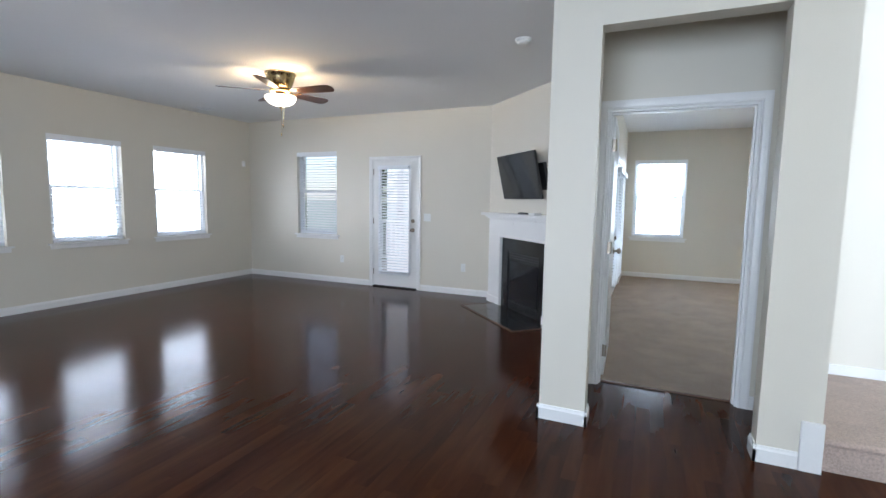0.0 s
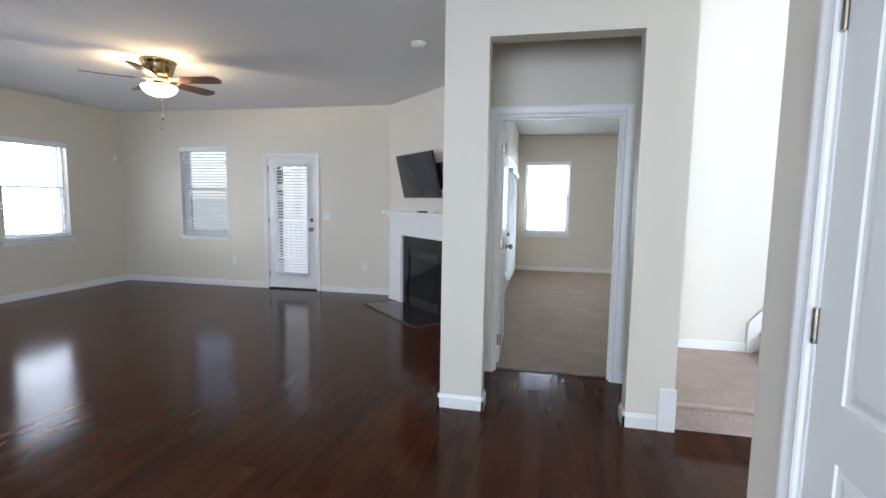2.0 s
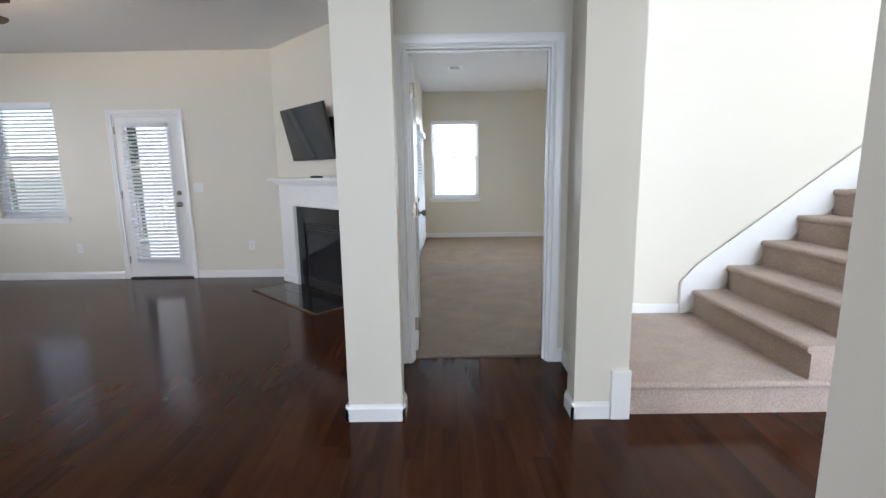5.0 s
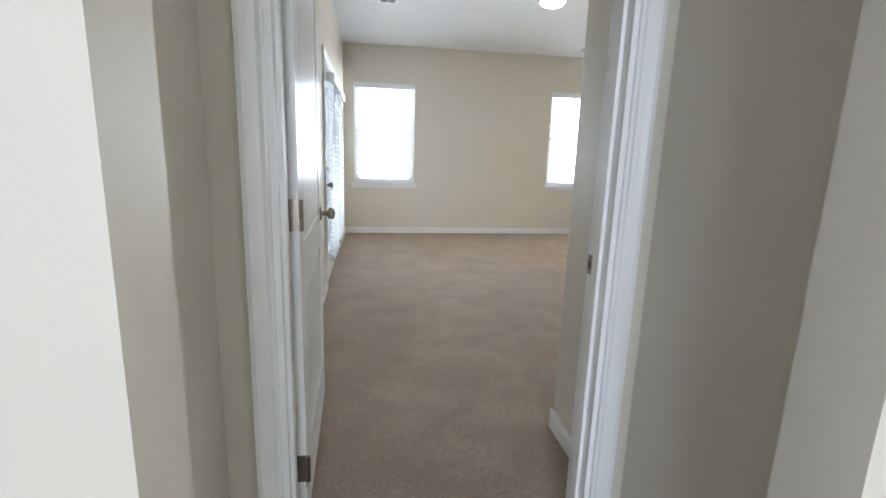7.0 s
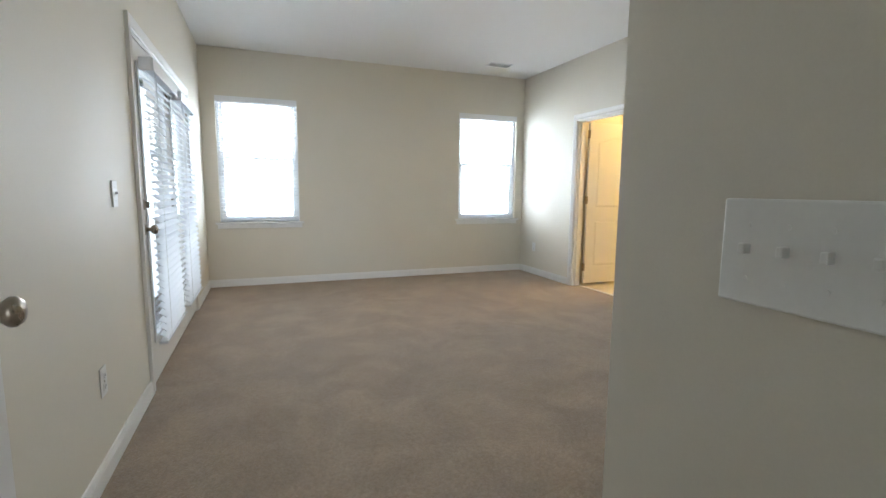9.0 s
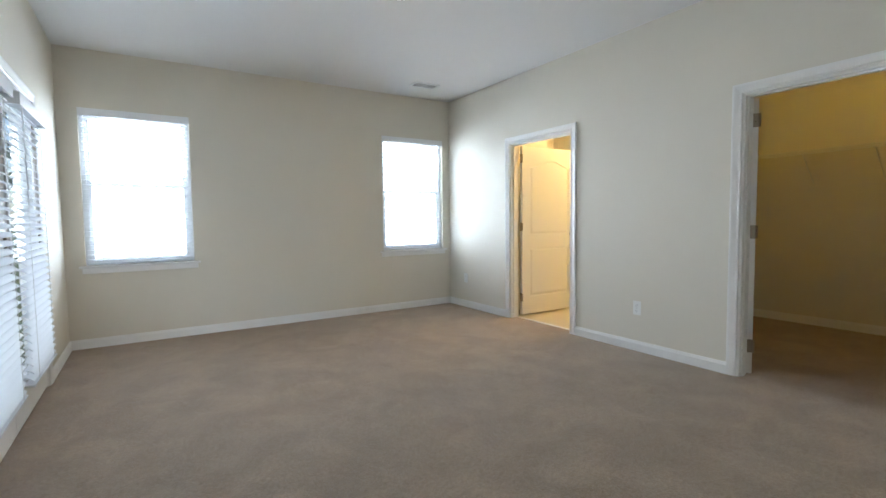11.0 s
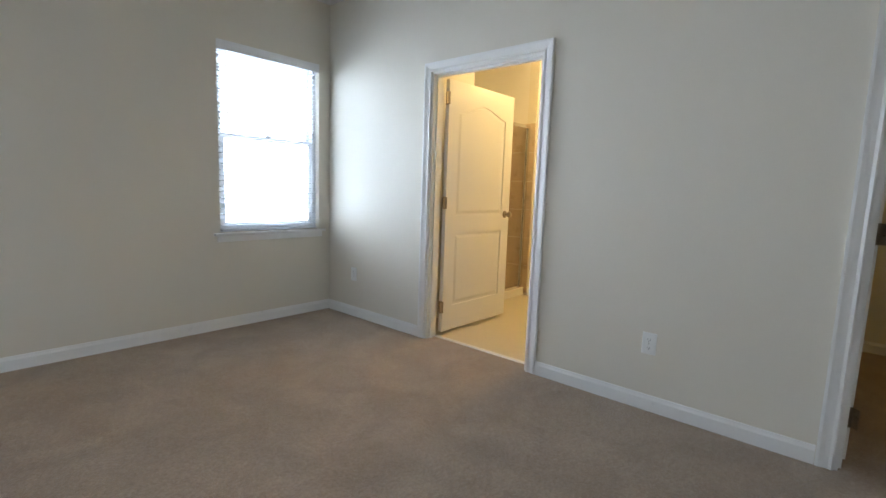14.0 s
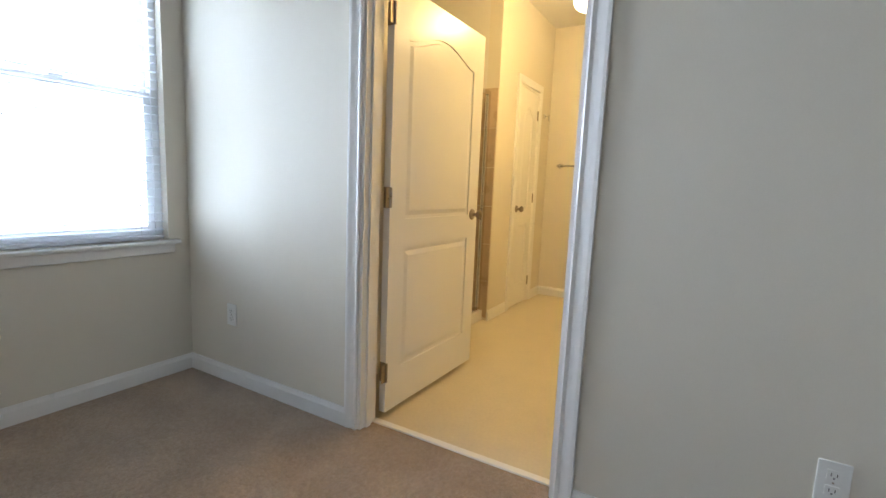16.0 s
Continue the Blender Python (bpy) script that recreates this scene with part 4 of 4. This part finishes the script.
part("prong", boxes((-0.006, -0.055, -0.05, 0.006, -0.043, 0.01), (-0.006, -0.045, -0.006, 0.006, -0.010, 0.006), bevel=0.003), CHROME, hk)
bl = thing("bathroom_lamp", pose(6.535, 4.40, BCEIL), "lit round bathroom ceiling lamp", "ceiling lamp")
part("base", lathe([(0.12, 0), (0.12, -0.025), (0.10, -0.03)], 28), NICKEL, bl, "", True)
part("globe", lathe([(0.10, -0.03), (0.115, -0.06), (0.10, -0.10), (0.06, -0.13), (0.004, -0.14)], 28), BATHGLASS, bl, "lit frosted glass globe", True)
# added fill lamp with no fixture, away from the globe, brightens door and shower
lamp = new("bathroom_fill", bpy.data.lights.new("bathroom_fill", "POINT"))
lamp.data.energy, lamp.data.color, lamp.data.shadow_soft_size = 72, (1.0, 0.70, 0.27), 0.08
lamp.location = (5.6, 3.95, BCEIL - 0.40)

# ---- outdoors ----
structure("ground", boxes((-400, -400, -0.9, 400, 400, -0.45)), GRASS, "green lawn behind the house", "ground")
porch = thing("porch", pose(0, 0, 0), "grey wooden porch with white posts and rails", "porch")
part("deck", boxes((WEST - 0.1, NORTH + 0.16, -0.45, EAST - 0.06, 5.9, -0.06)), DECK, porch)
for x in (-6.2, -4.7, -3.2, -1.7, -0.6):
    part("post", boxes((x - 0.05, 5.75, -0.06, x + 0.05, 5.85, 2.6), bevel=0.005), TRIM, porch)
part("top_rail", boxes((-6.2, 5.76, 0.86, -0.5, 5.84, 0.91), bevel=0.005), TRIM, porch)
part("bottom_rail", boxes((-6.2, 5.77, 0.02, -0.5, 5.83, 0.06), bevel=0.005), TRIM, porch)
me = mesh_of("baluster", boxes((-0.016, -0.016, 0.06, 0.016, 0.016, 0.86)), TRIM)
for i in range(44):
    part("baluster", me, None, porch, m=pose(-6.1 + i * 0.126, 5.80, 0))


def tree(x, y, h, seed):
    rng = random.Random(seed)
    t = thing("tree", pose(x, y, -0.45), "leafy green tree behind the porch", "tree", "trees behind the house")
    bm = lathe([(0.20, 0), (0.15, 0.5), (0.12, h * 0.4), (0.07, h * 0.7), (0.02, h * 0.95)], 10)
    tips = []
    for i in range(14):
        a, z = rng.uniform(0, 6.28), h * rng.uniform(0.3, 0.85)
        L = (h - z) * 0.5 + 0.5
        tip = (L * math.cos(a), L * math.sin(a), z + L * 0.5)
        rod(bm, (0, 0, z), tip, 0.03, 6)
        tips.append(tip)
    part("trunk", bm, BARK, t)
    verts, faces = [], []
    for i in range(1600):
        c = Vector(rng.choice(tips)) * rng.uniform(0.5, 1.0) if rng.random() < 0.85 else Vector((0, 0, h * rng.uniform(0.5, 1)))
        c = Vector((c.x, c.y, max(c.z, h * 0.25))) + Vector([rng.gauss(0, 0.35) for _ in range(3)])
        u = Vector([rng.gauss(0, 1) for _ in range(3)]).normalized() * 0.16
        v = u.cross(Vector([rng.gauss(0, 1) for _ in range(3)])).normalized() * 0.09
        k = len(verts)
        verts += [c - u, c + v, c + u, c - v]
        faces.append((k, k + 1, k + 2, k + 3))
    me = bpy.data.meshes.new("crown")
    me.from_pydata(verts, [], faces)
    me.materials.append(LEAF)
    part("crown", me, None, t)


for i, (x, y, h) in enumerate(((-9, 13, 7), (-5.5, 15, 8), (-2.5, 13.5, 6.5), (1.0, 16, 8), (-7, 19, 9))):
    tree(x, y, h, i)

# ---- hardwood boards ----
BOARD, GAP = 0.083, 0.00005
rng = random.Random(5)
floor = tagged(part("floor_hardwood", boxes((WEST, -7.0, -0.011, 2.0, -6.99, -0.002)), PLANKS), "glossy dark brown hardwood boards", "floor", kind="structure")


def board_mesh(L):
    bm = bmesh.new()
    e = 0.0002
    lo = [bm.verts.new(p) for p in ((GAP, GAP, -0.010), (BOARD - GAP, GAP, -0.010), (BOARD - GAP, L - GAP, -0.010), (GAP, L - GAP, -0.010))]
    mi = [bm.verts.new((v.co.x, v.co.y, -e)) for v in lo]
    hi = [bm.verts.new((v.co.x, v.co.y, 0)) for v in lo]
    for p, q in ((lo, mi), (mi, hi)):
        for i in range(4):
            j = (i + 1) % 4
            bm.faces.new((p[i], p[j], q[j], q[i]))
    bm.faces.new(hi)
    return bm


LENGTHS = [0.6, 0.9, 1.2, 1.5]
shared = {L: mesh_of("board", board_mesh(L), PLANK) for L in LENGTHS}
verts, faces = [], []
count = 0
nx = int((6.0 - WEST) / BOARD)
for i in range(nx):
    x = WEST + i * BOARD
    top = NORTH if x + BOARD < EAST else 0.0
    y = -6.99 + rng.uniform(-0.9, 0)
    while y < top:
        L = rng.choice(LENGTHS)
        y0, y1 = max(y, -6.99), min(y + L, top)
        near = -1.3 < x < 1.6 and -3.3 < y and y + L < -0.05 and y > -6.9
        if y1 - y0 > 0.02:
            if near and count < 300:
                part("board", shared[L], None, floor, m=pose(x, y, 0))
                count += 1
            else:
                k, e = len(verts), 0.0002
                verts += [(x + GAP, y0 + GAP, -0.010), (x + BOARD - GAP, y0 + GAP, -0.010), (x + BOARD - GAP, y1 - GAP, -0.010), (x + GAP, y1 - GAP, -0.010)]
                verts += [(v[0], v[1], -e) for v in verts[k:k + 4]]
                verts += [(v[0], v[1], 0) for v in verts[k:k + 4]]
                for b in (0, 4):
                    for q in range(4):
                        r = (q + 1) % 4
                        faces.append((k + b + q, k + b + r, k + b + 4 + r, k + b + 4 + q))
                faces.append((k + 8, k + 9, k + 10, k + 11))
        y += L
me = bpy.data.meshes.new("boards")
me.from_pydata(verts, [], faces)
me.materials.append(PLANKS)
tagged(part("boards", me, None, floor), kind="stuff")
